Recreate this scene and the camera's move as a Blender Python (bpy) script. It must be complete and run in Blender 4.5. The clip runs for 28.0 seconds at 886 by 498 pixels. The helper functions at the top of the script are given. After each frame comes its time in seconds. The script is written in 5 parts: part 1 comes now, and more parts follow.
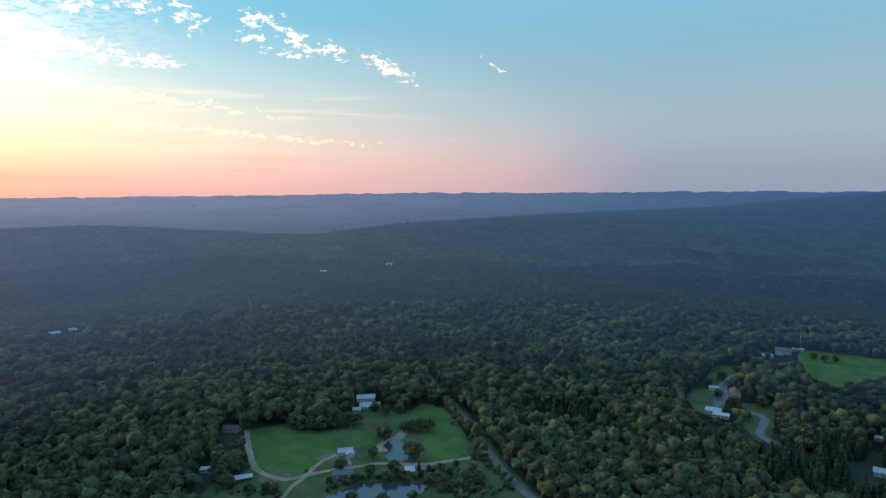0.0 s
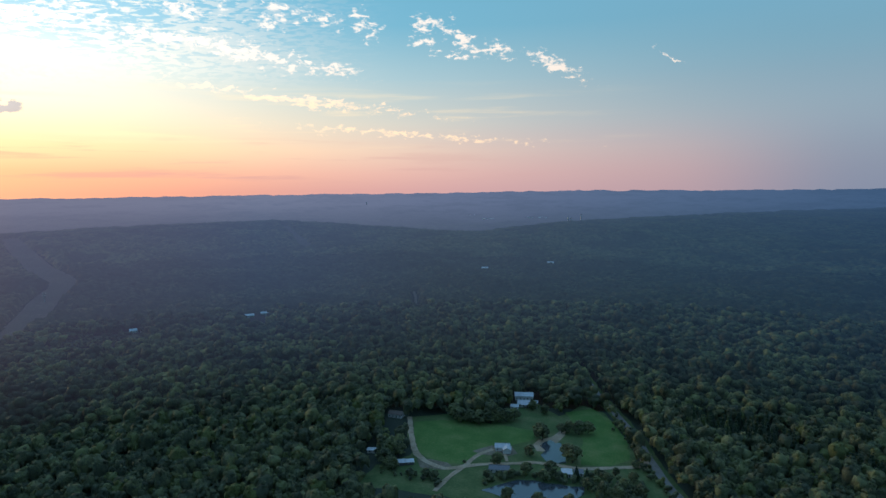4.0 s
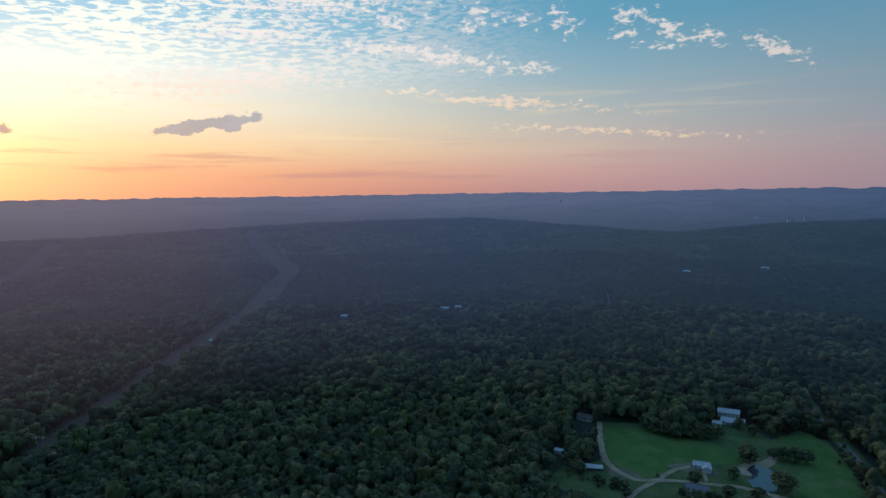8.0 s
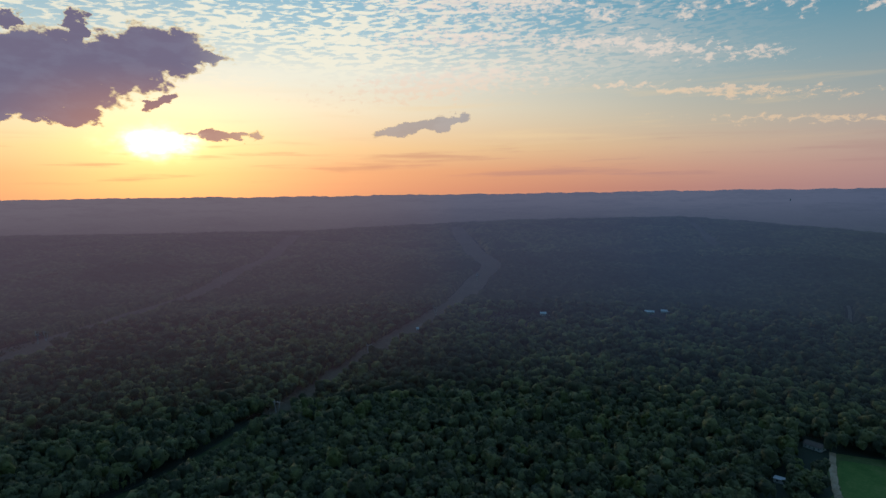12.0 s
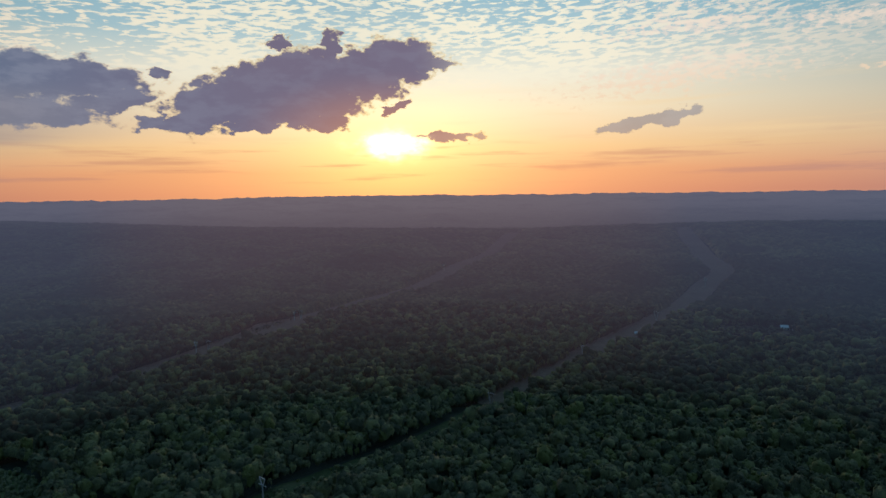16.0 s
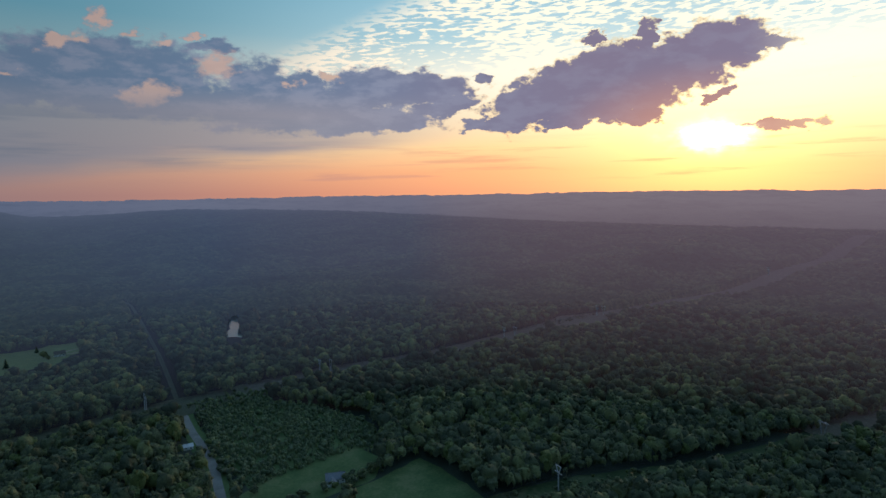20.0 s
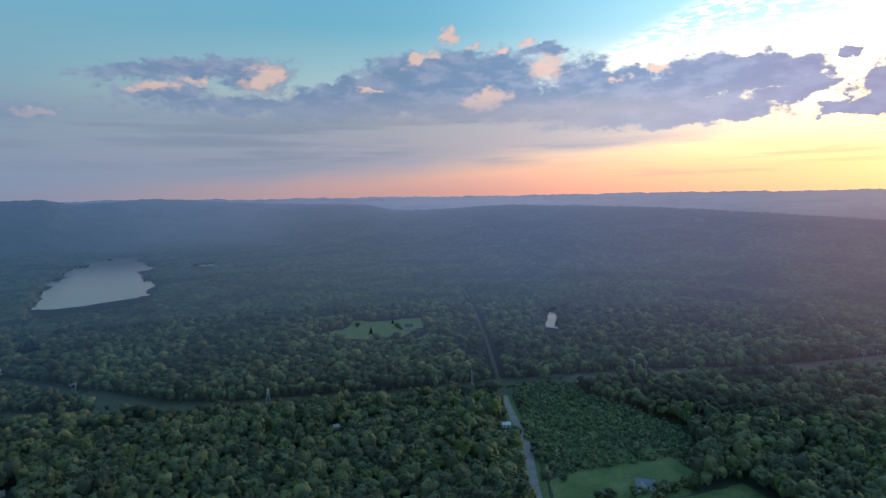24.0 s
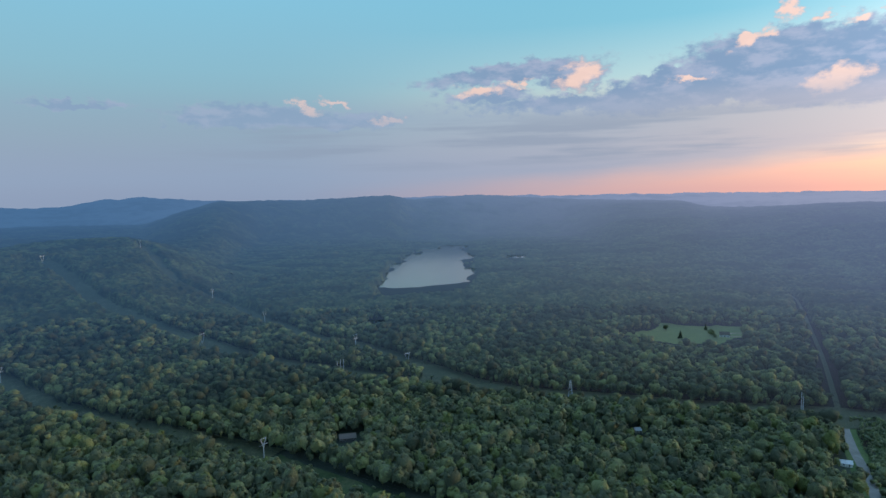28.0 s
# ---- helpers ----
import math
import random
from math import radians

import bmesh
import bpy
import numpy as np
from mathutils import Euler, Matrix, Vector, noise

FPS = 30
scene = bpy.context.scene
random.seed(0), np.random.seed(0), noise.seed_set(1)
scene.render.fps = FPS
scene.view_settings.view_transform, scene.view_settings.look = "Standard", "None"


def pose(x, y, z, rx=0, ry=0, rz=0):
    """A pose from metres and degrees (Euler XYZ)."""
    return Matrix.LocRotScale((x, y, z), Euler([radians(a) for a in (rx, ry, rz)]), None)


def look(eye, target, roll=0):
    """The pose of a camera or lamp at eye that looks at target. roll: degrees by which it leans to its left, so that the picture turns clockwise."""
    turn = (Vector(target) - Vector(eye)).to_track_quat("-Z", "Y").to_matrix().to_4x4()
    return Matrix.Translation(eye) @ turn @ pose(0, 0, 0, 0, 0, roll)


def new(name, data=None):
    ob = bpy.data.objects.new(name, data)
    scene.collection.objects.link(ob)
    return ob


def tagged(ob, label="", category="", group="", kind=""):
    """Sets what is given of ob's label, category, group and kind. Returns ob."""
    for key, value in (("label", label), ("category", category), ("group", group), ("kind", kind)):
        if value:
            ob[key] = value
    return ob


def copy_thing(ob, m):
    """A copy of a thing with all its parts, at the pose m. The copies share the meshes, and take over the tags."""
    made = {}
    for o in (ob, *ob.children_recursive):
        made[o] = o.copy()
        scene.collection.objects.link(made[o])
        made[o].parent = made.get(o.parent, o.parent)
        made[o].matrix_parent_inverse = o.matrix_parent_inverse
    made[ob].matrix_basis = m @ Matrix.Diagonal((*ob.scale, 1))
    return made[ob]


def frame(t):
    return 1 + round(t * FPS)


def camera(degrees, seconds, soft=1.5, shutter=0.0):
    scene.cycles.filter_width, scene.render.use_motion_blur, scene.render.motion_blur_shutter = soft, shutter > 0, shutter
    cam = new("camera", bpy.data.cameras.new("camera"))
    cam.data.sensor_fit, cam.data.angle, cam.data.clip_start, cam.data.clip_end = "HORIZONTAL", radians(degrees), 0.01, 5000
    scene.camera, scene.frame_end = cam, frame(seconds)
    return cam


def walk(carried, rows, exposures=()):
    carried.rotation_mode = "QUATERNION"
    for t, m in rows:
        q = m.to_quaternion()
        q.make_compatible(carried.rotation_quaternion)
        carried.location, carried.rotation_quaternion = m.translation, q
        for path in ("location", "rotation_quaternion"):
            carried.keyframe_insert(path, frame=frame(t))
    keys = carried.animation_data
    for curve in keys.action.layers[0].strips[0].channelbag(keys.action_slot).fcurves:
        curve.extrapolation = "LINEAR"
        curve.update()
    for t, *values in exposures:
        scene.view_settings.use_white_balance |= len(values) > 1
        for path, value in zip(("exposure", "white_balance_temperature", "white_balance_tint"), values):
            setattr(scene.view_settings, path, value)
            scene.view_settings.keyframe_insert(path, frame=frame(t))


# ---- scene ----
cam = camera(71.24, 28.0)
EYE = 200.0
# seconds, heading (degrees, counter-clockwise from +y), pitch, roll: a drone that hovers and turns
ROWS = [
    (0.0, -0.00, -5.35, -0.44),
    (0.5, 1.86, -5.39, -0.43),
    (1.0, 3.73, -5.39, -0.42),
    (1.5, 5.57, -5.39, -0.44),
    (2.0, 7.41, -5.40, -0.48),
    (2.5, 9.22, -5.40, -0.52),
    (3.0, 11.08, -5.40, -0.53),
    (3.5, 13.00, -5.42, -0.54),
    (5.5, 21.09, -5.41, -0.62),
    (6.0, 23.35, -5.42, -0.63),
    (6.5, 25.69, -5.42, -0.65),
    (7.0, 28.06, -5.42, -0.68),
    (7.5, 30.38, -5.41, -0.71),
    (8.0, 32.70, -5.39, -0.72),
    (8.5, 35.04, -5.39, -0.73),
    (9.0, 37.39, -5.39, -0.77),
    (9.5, 39.73, -5.39, -0.80),
    (10.0, 42.09, -5.39, -0.82),
    (10.5, 44.43, -5.37, -0.81),
    (11.0, 46.76, -5.35, -0.79),
    (11.5, 49.07, -5.36, -0.77),
    (12.0, 51.24, -5.38, -0.80),
    (12.5, 53.54, -5.38, -0.85),
    (14.5, 63.26, -5.30, -0.91),
    (15.0, 65.70, -5.29, -0.88),
    (15.5, 68.26, -5.29, -0.84),
    (16.0, 71.24, -5.29, -0.80),
    (16.5, 74.29, -5.28, -0.78),
    (17.0, 77.58, -5.28, -0.77),
    (17.5, 81.16, -5.31, -0.77),
    (18.0, 84.76, -5.34, -0.78),
    (18.5, 88.28, -5.37, -0.80),
    (19.0, 91.79, -5.38, -0.82),
    (19.5, 95.46, -5.35, -0.83),
    (20.0, 99.11, -5.34, -0.84),
    (20.5, 102.75, -5.35, -0.88),
    (21.0, 106.41, -5.33, -0.90),
    (21.5, 110.05, -5.29, -0.90),
    (23.5, 124.49, -5.23, -1.01),
    (24.0, 128.16, -5.22, -1.03),
    (24.5, 131.87, -5.18, -1.04),
    (25.0, 135.48, -5.14, -1.02),
    (25.5, 139.10, -5.14, -1.04),
    (26.0, 142.68, -5.13, -1.09),
    (26.5, 146.23, -5.12, -1.14),
    (27.0, 149.76, -5.12, -1.16),
    (27.5, 153.18, -5.11, -1.16),
    (28.0, 156.23, -5.07, -1.17),
]
walk(cam, [(t, pose(0, 0, EYE, 90 + pitch, 0, yaw) @ pose(0, 0, 0, 0, 0, roll)) for t, yaw, pitch, roll in ROWS],
     [(t, stops, warmth, 8) for t, stops, warmth in ((0, 0.62, 6450), (4, 0.27, 6200), (8, -0.25, 5800), (11, -0.5, 6050), (17, -0.46, 6450), (20, -0.12, 6400), (22.5, 0.42, 6250), (25, 0.82, 6300), (28, 1.05, 6600))])

# ---- sky, sun and world ----
SUN_AZ, SUN_EL = 75.8, 4.3
SUN_DIR = Vector((-math.sin(radians(SUN_AZ)) * math.cos(radians(SUN_EL)), math.cos(radians(SUN_AZ)) * math.cos(radians(SUN_EL)), math.sin(radians(SUN_EL))))


def lin(r, g, b):
    return tuple((c / 255 / 12.92 if c / 255 <= 0.04045 else ((c / 255 + 0.055) / 1.055) ** 2.4) for c in (r, g, b)) + (1.0,)


class Nodes:
    """Short hand for building node trees."""

    def __init__(self, tree):
        self.t = tree
        tree.nodes.clear()

    def add(self, kind, op="", form=""):
        n = self.t.nodes.new(kind)
        if op:
            n.operation = op
        if form:
            n.vector_type = form
        return n

    def put(self, socket, value):
        if isinstance(value, (int, float, tuple, list, Vector)):
            socket.default_value = value
        else:
            self.t.links.new(value, socket)

    def math(self, op, a, b=0.0, c=0.0, clamp=False):
        n = self.add("ShaderNodeMath", op)
        n.use_clamp = clamp
        for s, v in zip(n.inputs, (a, b, c)):
            self.put(s, v)
        return n.outputs[0]

    def step(self, v, lo, hi, a=0.0, b=1.0):
        n = self.add("ShaderNodeMapRange")
        n.interpolation_type = "SMOOTHSTEP"
        if isinstance(lo, (int, float)) and isinstance(hi, (int, float)) and lo > hi:
            lo, hi, a, b = hi, lo, b, a
        for s, x in zip(n.inputs, (v, lo, hi, a, b)):
            self.put(s, x)
        return n.outputs[0]

    def mix(self, f, a, b, blend="MIX"):
        n = self.add("ShaderNodeMix")
        n.data_type, n.blend_type = "RGBA", blend
        self.put(n.inputs[0], f), self.put(n.inputs[6], a), self.put(n.inputs[7], b)
        return n.outputs[2]

    def ramp(self, f, stops):
        n = self.add("ShaderNodeValToRGB")
        self.put(n.inputs[0], f)
        e = n.color_ramp.elements
        while len(e) < len(stops):
            e.new(0.5)
        for el, (p, c) in zip(e, stops):
            el.position, el.color = p, c
        return n.outputs[0]

    def noise(self, vec, scale, detail=4.0, rough=0.55, lac=2.0, dist=0.0):
        n = self.add("ShaderNodeTexNoise")
        self.put(n.inputs["Vector"], vec)
        for k, v in (("Scale", scale), ("Detail", detail), ("Roughness", rough), ("Lacunarity", lac), ("Distortion", dist)):
            n.inputs[k].default_value = v
        return n.outputs["Fac"]

    def xyz(self, x, y, z=0.0):
        n = self.add("ShaderNodeCombineXYZ")
        for s, v in zip(n.inputs, (x, y, z)):
            self.put(s, v)
        return n.outputs[0]


def build_world():
    w = bpy.data.worlds.new("dusk_sky")
    scene.world = w
    w.use_nodes = True
    N = Nodes(w.node_tree)
    sky = N.add("ShaderNodeTexSky")
    sky.sky_type, sky.sun_disc, sky.sun_elevation, sky.sun_rotation = "NISHITA", False, radians(SUN_EL), radians(360 - SUN_AZ)
    d = N.add("ShaderNodeTexCoord").outputs["Generated"]
    sep = N.add("ShaderNodeSeparateXYZ")
    N.put(sep.inputs[0], d)
    x, y, z = sep.outputs
    sx, sy = -math.sin(radians(SUN_AZ)), math.cos(radians(SUN_AZ))
    u = N.math("ADD", N.math("MULTIPLY", x, sx), N.math("MULTIPLY", y, sy))
    v = N.math("SUBTRACT", N.math("MULTIPLY", y, sx), N.math("MULTIPLY", x, sy))
    az = N.math("MULTIPLY", N.math("ARCTAN2", v, u), 57.29578)  # degrees from the sun, counter-clockwise
    el = N.math("MULTIPLY", N.math("ARCSINE", z), 57.29578)
    far = N.math("ABSOLUTE", az)
    e = N.math("DIVIDE", el, 30.0, clamp=True)
    # clear air: towards the sun, aside of it, away from it
    near = N.ramp(e, [(0, lin(228, 146, 110)), (0.06, lin(238, 160, 114)), (0.13, lin(247, 198, 142)), (0.24, lin(248, 227, 194)), (0.35, lin(234, 232, 218)), (0.45, lin(166, 200, 212)), (0.62, lin(122, 178, 204)), (1, lin(134, 182, 226))])
    side = N.ramp(e, [(0, lin(196, 140, 132)), (0.05, lin(214, 162, 144)), (0.12, lin(226, 192, 162)), (0.2, lin(206, 196, 176)), (0.33, lin(154, 180, 186)), (0.48, lin(104, 162, 184)), (0.8, lin(86, 154, 184)), (1, lin(124, 174, 222))])
    away = N.ramp(e, [(0, lin(112, 119, 138)), (0.08, lin(120, 130, 146)), (0.2, lin(116, 140, 156)), (0.36, lin(112, 153, 172)), (0.55, lin(108, 160, 184)), (0.8, lin(102, 158, 186)), (1, lin(124, 174, 220))])
    air = N.mix(N.step(far, 15, 60), near, side)
    air = N.mix(N.step(far, 52, 98), air, away)
    air = N.mix(0.08, air, N.mix(1.0, sky.outputs[0], (0.12, 0.12, 0.12, 1), "MULTIPLY"))
    grey = N.math("MULTIPLY", N.step(az, -34, -74, 0.0, 0.5), N.step(el, 13, 4, 0.12, 1.0))
    air = N.mix(grey, air, N.mix(N.step(el, 1, 8), N.mix(N.step(az, -80, -96), lin(198, 164, 166), lin(140, 146, 164)), lin(160, 172, 182)))
    air = N.mix(N.math("MULTIPLY", N.step(az, 32, 74, 0.0, 0.7), N.step(el, 6.5, 1.5)), air, N.mix(N.step(az, 56, 96), lin(168, 144, 148), lin(116, 132, 158)))
    # the sun's own disc and the bright air round it
    de = N.math("SUBTRACT", el, SUN_EL)
    d2 = N.math("ADD", N.math("MULTIPLY", az, N.math("MULTIPLY", az, 0.36)), N.math("MULTIPLY", de, N.math("MULTIPLY", de, 1.7)))
    halo = N.math("MULTIPLY", N.math("EXPONENT", N.math("MULTIPLY", N.math("SQRT", d2), -0.33)), 0.7)
    wide = N.math("MULTIPLY", N.math("EXPONENT", N.math("MULTIPLY", N.math("SQRT", d2), -0.085)), 0.2)

    def glow(f, c):
        n = N.add("ShaderNodeVectorMath", "SCALE")
        n.inputs[0].default_value = c
        N.put(n.inputs[3], f)
        return n.outputs[0]

    air = N.mix(1.0, air, glow(wide, (0.74, 0.62, 0.48)), "ADD")
    air = N.mix(1.0, air, glow(halo, (1.0, 0.70, 0.10)), "ADD")

    # high rippled cloud: a field of small streaks over the sun, ending along a slanting edge
    rip = N.noise(N.xyz(N.math("ADD", N.math("MULTIPLY", az, 0.85), N.math("MULTIPLY", el, 0.7)), N.math("MULTIPLY", el, 3.7)), 1.0, 3, 0.5, 2.2, 0.4)
    patch = N.noise(N.xyz(N.math("MULTIPLY", az, 0.1), N.math("MULTIPLY", el, 0.28)), 1.0, 3, 0.5)
    m_rip = N.math("MULTIPLY", N.step(el, 8.0, 11.5), N.step(N.math("ADD", az, N.math("MULTIPLY", el, 2.3)), 67.0, 59.0))
    m_rip = N.math("MULTIPLY", m_rip, N.step(az, -58.0, -12.0))
    cover = N.step(N.math("ADD", rip, N.math("MULTIPLY", N.math("SUBTRACT", patch, 0.5), 0.6)), 0.43, 0.56)
    cover = N.math("MULTIPLY", cover, m_rip)
    sheet_col = N.mix(N.step(far, 10, 60), lin(255, 246, 222), lin(255, 226, 204))
    air = N.mix(N.math("MULTIPLY", cover, 0.95), air, sheet_col)
    # rows of small puffs aside of the sun: centre, half width, half height, turn
    drift = N.math("MULTIPLY", N.math("SUBTRACT", N.noise(N.xyz(az, N.math("MULTIPLY", el, 1.6)), 0.5, 6, 0.58), 0.5), 5.0)
    sway = N.math("MULTIPLY", N.math("SUBTRACT", N.noise(N.xyz(N.math("ADD", az, 71.0), N.math("MULTIPLY", el, 1.6)), 0.55, 6, 0.58), 0.5), 2.4)
    wa, we = N.math("ADD", az, drift), N.math("ADD", el, sway)
    da, dy = N.math("ADD", az, N.math("MULTIPLY", drift, 1.1)), N.math("ADD", de, N.math("MULTIPLY", sway, 0.8))
    disc = N.math("ADD", N.math("MULTIPLY", da, N.math("MULTIPLY", da, 0.34)), N.math("MULTIPLY", dy, N.math("MULTIPLY", dy, 1.9)))
    disc = N.math("MULTIPLY", N.math("EXPONENT", N.math("MULTIPLY", disc, -0.75)), 3.0)
    ae = N.xyz(wa, we)

    def blots(items):
        best = None
        for ca, ce, ra, re, turn in items:
            m = N.add("ShaderNodeMapping", form="TEXTURE")
            N.put(m.inputs["Vector"], ae if best is None else N.xyz(wa, we, best))
            m.inputs["Location"].default_value = (ca, ce, 0)
            m.inputs["Rotation"].default_value = (0, 0, radians(-turn))
            m.inputs["Scale"].default_value = (ra, re, 1e6)
            ln = N.add("ShaderNodeVectorMath", "LENGTH")
            N.put(ln.inputs[0], m.outputs[0])
            one = N.math("SUBTRACT", 1.0, ln.outputs["Value"])
            best = one if best is None else N.math("MAXIMUM", best, one)
        return N.math("MAXIMUM", best, -1.2)

    puff = N.noise(N.xyz(N.math("MULTIPLY", az, 1.25), N.math("MULTIPLY", el, 2.4)), 1.0, 4, 0.62, 2.1, 0.4)
    rows = blots([(-38.5, 14.9, 2.6, 0.6, -5), (-46.7, 15.4, 1.9, 1.1, -9), (-50.4, 15.0, 2.0, 0.8, -20), (-54.1, 14.6, 1.7, 1.1, -36), (-63.0, 13.1, 2.4, 0.85, -38), (-66.1, 12.35, 1.6, 0.7, -14), (-59.6, 12.9, 1.7, 0.5, -12),
                  (-71.2, 10.8, 3.3, 0.65, -24), (-45.4, 14.4, 1.2, 0.9, -29), (-61.8, 11.9, 2.0, 0.35, -3), (-59.8, 14.6, 1.5, 0.8, -12), (-81.0, 11.0, 1.4, 0.2, -26), (-37.5, 12.6, 7.0, 0.9, -5), (-43.8, 11.85, 8.0, 1.0, -11),
                  (-50.4, 10.75, 3.2, 0.6, -5), (-49.3, 7.9, 12.0, 0.5, -6), (-40.5, 8.9, 4.0, 0.3, -4), (-58.5, 5.0, 12.0, 0.35, -4), (-25, 9.6, 12, 1.8, 6), (-30, 16.5, 14, 2.0, 0), (-27, 13.4, 9, 1.2, 0)])
    pc = N.step(N.math("ADD", N.math("MULTIPLY", rows, 0.22), puff), 0.53, 0.74)
    air = N.mix(N.math("MULTIPLY", pc, 0.8), air, N.mix(N.step(el, 6, 12), lin(252, 216, 178), lin(250, 230, 214)))
    # thin streaks low over the horizon
    thin = N.noise(N.xyz(N.math("MULTIPLY", az, 0.05), N.math("MULTIPLY", el, 0.75)), 1.0, 5, 0.55)
    m_s = N.math("MULTIPLY", N.step(el, 3.0, 5.0), N.step(el, 10, 7))
    ts = N.math("MULTIPLY", N.math("MULTIPLY", N.step(thin, 0.5, 0.7), m_s), N.math("MULTIPLY", N.step(az, 10, -25), N.step(az, -82, -62)))
    air = N.mix(N.math("MULTIPLY", ts, 0.5), air, lin(255, 220, 170))

    low = N.noise(N.xyz(N.math("MULTIPLY", az, 0.07), N.math("MULTIPLY", el, 1.15)), 1.0, 5, 0.55)
    m_low = N.math("MULTIPLY", N.math("MULTIPLY", N.step(el, 0.5, 1.4), N.step(el, 5.2, 3.6)), N.math("MULTIPLY", N.step(az, -75, -40), N.step(az, 60, 34)))
    air = N.mix(N.math("MULTIPLY", N.math("MULTIPLY", N.step(low, 0.5, 0.66), m_low), 0.5), air, N.mix(N.step(far, 5, 45), lin(222, 150, 110), lin(186, 140, 136)))

    # heavy clouds: centre (degrees from the sun, elevation), half width, half height, turn
    warp = N.noise(N.xyz(N.math("MULTIPLY", az, 0.75), N.math("MULTIPLY", el, 1.3)), 0.42, 5, 0.6)
    fine = N.noise(N.xyz(az, N.math("MULTIPLY", el, 1.5)), 1.15, 5, 0.6)
    heavy = [(14.9, 7.85, 4.4, 1.8, 21), (8.4, 9.5, 6.6, 2.6, 10), (1.6, 10.7, 5.6, 2.2, 15), (11.0, 7.3, 8.4, 1.2, 3), (17.0, 6.1, 2.2, 1.0, 0), (5.2, 12.9, 0.9, 1.2, 0), (9.8, 13.05, 1.0, 0.6, 0), (-2.8, 11.5, 3.0, 0.7, -3),
             (12.1, 5.8, 2.4, 0.45, 0), (6.5, 6.3, 2.4, 0.75, 0), (-0.5, 7.7, 1.5, 0.5, 29), (-5.6, 5.0, 2.7, 0.36, 0), (19.4, 10.1, 1.0, 0.5, 0), (19.6, 6.1, 1.8, 0.7, 11),
             (29.4, 9.1, 4.6, 1.9, 0), (24.8, 9.1, 4.2, 1.4, 0), (22.9, 7.6, 3.0, 0.8, 9), (31.3, 6.4, 7.6, 1.1, 3), (35.6, 9.2, 3.0, 1.5, 4), (37.8, 7.6, 8.4, 2.2, 0), (33.7, 6.1, 10.4, 0.8, 0), (39.7, 9.6, 3.4, 1.9, 0), (47.3, 9.0, 5.0, 2.5, 2),
             (51.5, 10.9, 9.2, 1.7, 3), (54.7, 9.1, 10.6, 1.5, 3), (61.6, 8.1, 6.6, 1.6, 4), (43.1, 12.3, 2.2, 0.55, 2), (74.3, 10.6, 8.4, 0.95, 5), (68.4, 10.2, 2.6, 1.6, 0), (75.7, 8.8, 3.8, 0.75, 2), (60.1, 9.8, 4.2, 0.6, 8),
             (62, 7.8, 17.5, 0.9, 0), (47.4, 7.5, 10.5, 1.3, 0), (96.9, 7.2, 6.8, 0.85, 0), (91.6, 6.7, 7.6, 0.7, 0), (110.6, 7.6, 3.6, 0.36, 0), (101.6, 6.7, 2.2, 0.7, 0), (-22.2, 5.75, 3.4, 0.55, 11), (-25.3, 6.25, 2.0, 0.4, 7)]
    glowing = [(51.6, 13.8, 1.5, 0.95, 4), (49.0, 13.0, 1.1, 0.6, 3), (53.9, 12.0, 1.6, 0.55, 24), (48.0, 8.3, 2.2, 0.9, 17), (37.0, 9.4, 1.0, 0.35, 0), (44.5, 13.1, 1.2, 0.3, 2), (47.0, 12.4, 1.0, 0.4, 3), (42.6, 10.9, 2.0, 1.3, 10), (33.6, 10.5, 1.5, 0.5, -20),
               (67.9, 10.1, 2.0, 1.4, 41), (73.2, 9.55, 1.4, 0.5, 2), (77.1, 9.2, 2.2, 0.5, 2), (58.8, 9.2, 1.5, 0.3, 0), (92.5, 7.95, 1.7, 0.5, -14), (89.6, 8.2, 2.0, 0.45, -10), (85.0, 6.7, 1.8, 0.3, 0)]
    ragged = N.math("ADD", N.math("MULTIPLY", N.math("SUBTRACT", warp, 0.42), 0.9), N.math("MULTIPLY", N.math("SUBTRACT", fine, 0.5), 0.8))
    shine = blots(glowing)
    pink = N.step(N.math("ADD", shine, N.math("MULTIPLY", ragged, 1.4)), -0.1, 0.8)
    dn = N.math("ADD", N.math("MAXIMUM", N.math("ADD", blots(heavy), 0.1), N.math("SUBTRACT", shine, 0.2)), ragged)
    body = N.step(dn, -0.08, N.step(far, 14, 50, 0.22, 0.5))
    edge = N.step(dn, 0.22, 0.03)
    rim = N.mix(N.step(far, 6, 42), lin(255, 214, 120), lin(228, 188, 166))
    dark = N.mix(N.step(far, 6, 48), lin(124, 114, 136), lin(106, 128, 156))
    lump = N.noise(N.xyz(N.math("MULTIPLY", az, 0.6), N.math("MULTIPLY", el, 1.4)), 0.55, 4, 0.6)
    dark = N.mix(N.math("MULTIPLY", N.step(lump, 0.42, 0.64), N.step(far, 10, 40, 0.15, 0.5)), dark, lin(152, 156, 176))
    dark = N.mix(N.step(az, -2, -10, 0.0, 0.4), dark, air)
    dark = N.mix(N.math("MULTIPLY", N.step(N.math("SQRT", d2), 9, 1), 0.5), dark, lin(238, 160, 112))
    bright = N.math("MAXIMUM", N.math("MULTIPLY", edge, N.step(far, 45, 6, 0.1, 0.75)), N.math("MULTIPLY", pink, 0.62))
    ccol = N.mix(bright, dark, rim)
    air = N.mix(N.math("MULTIPLY", body, N.step(far, 70, 95, 1.0, 0.8)), air, ccol)
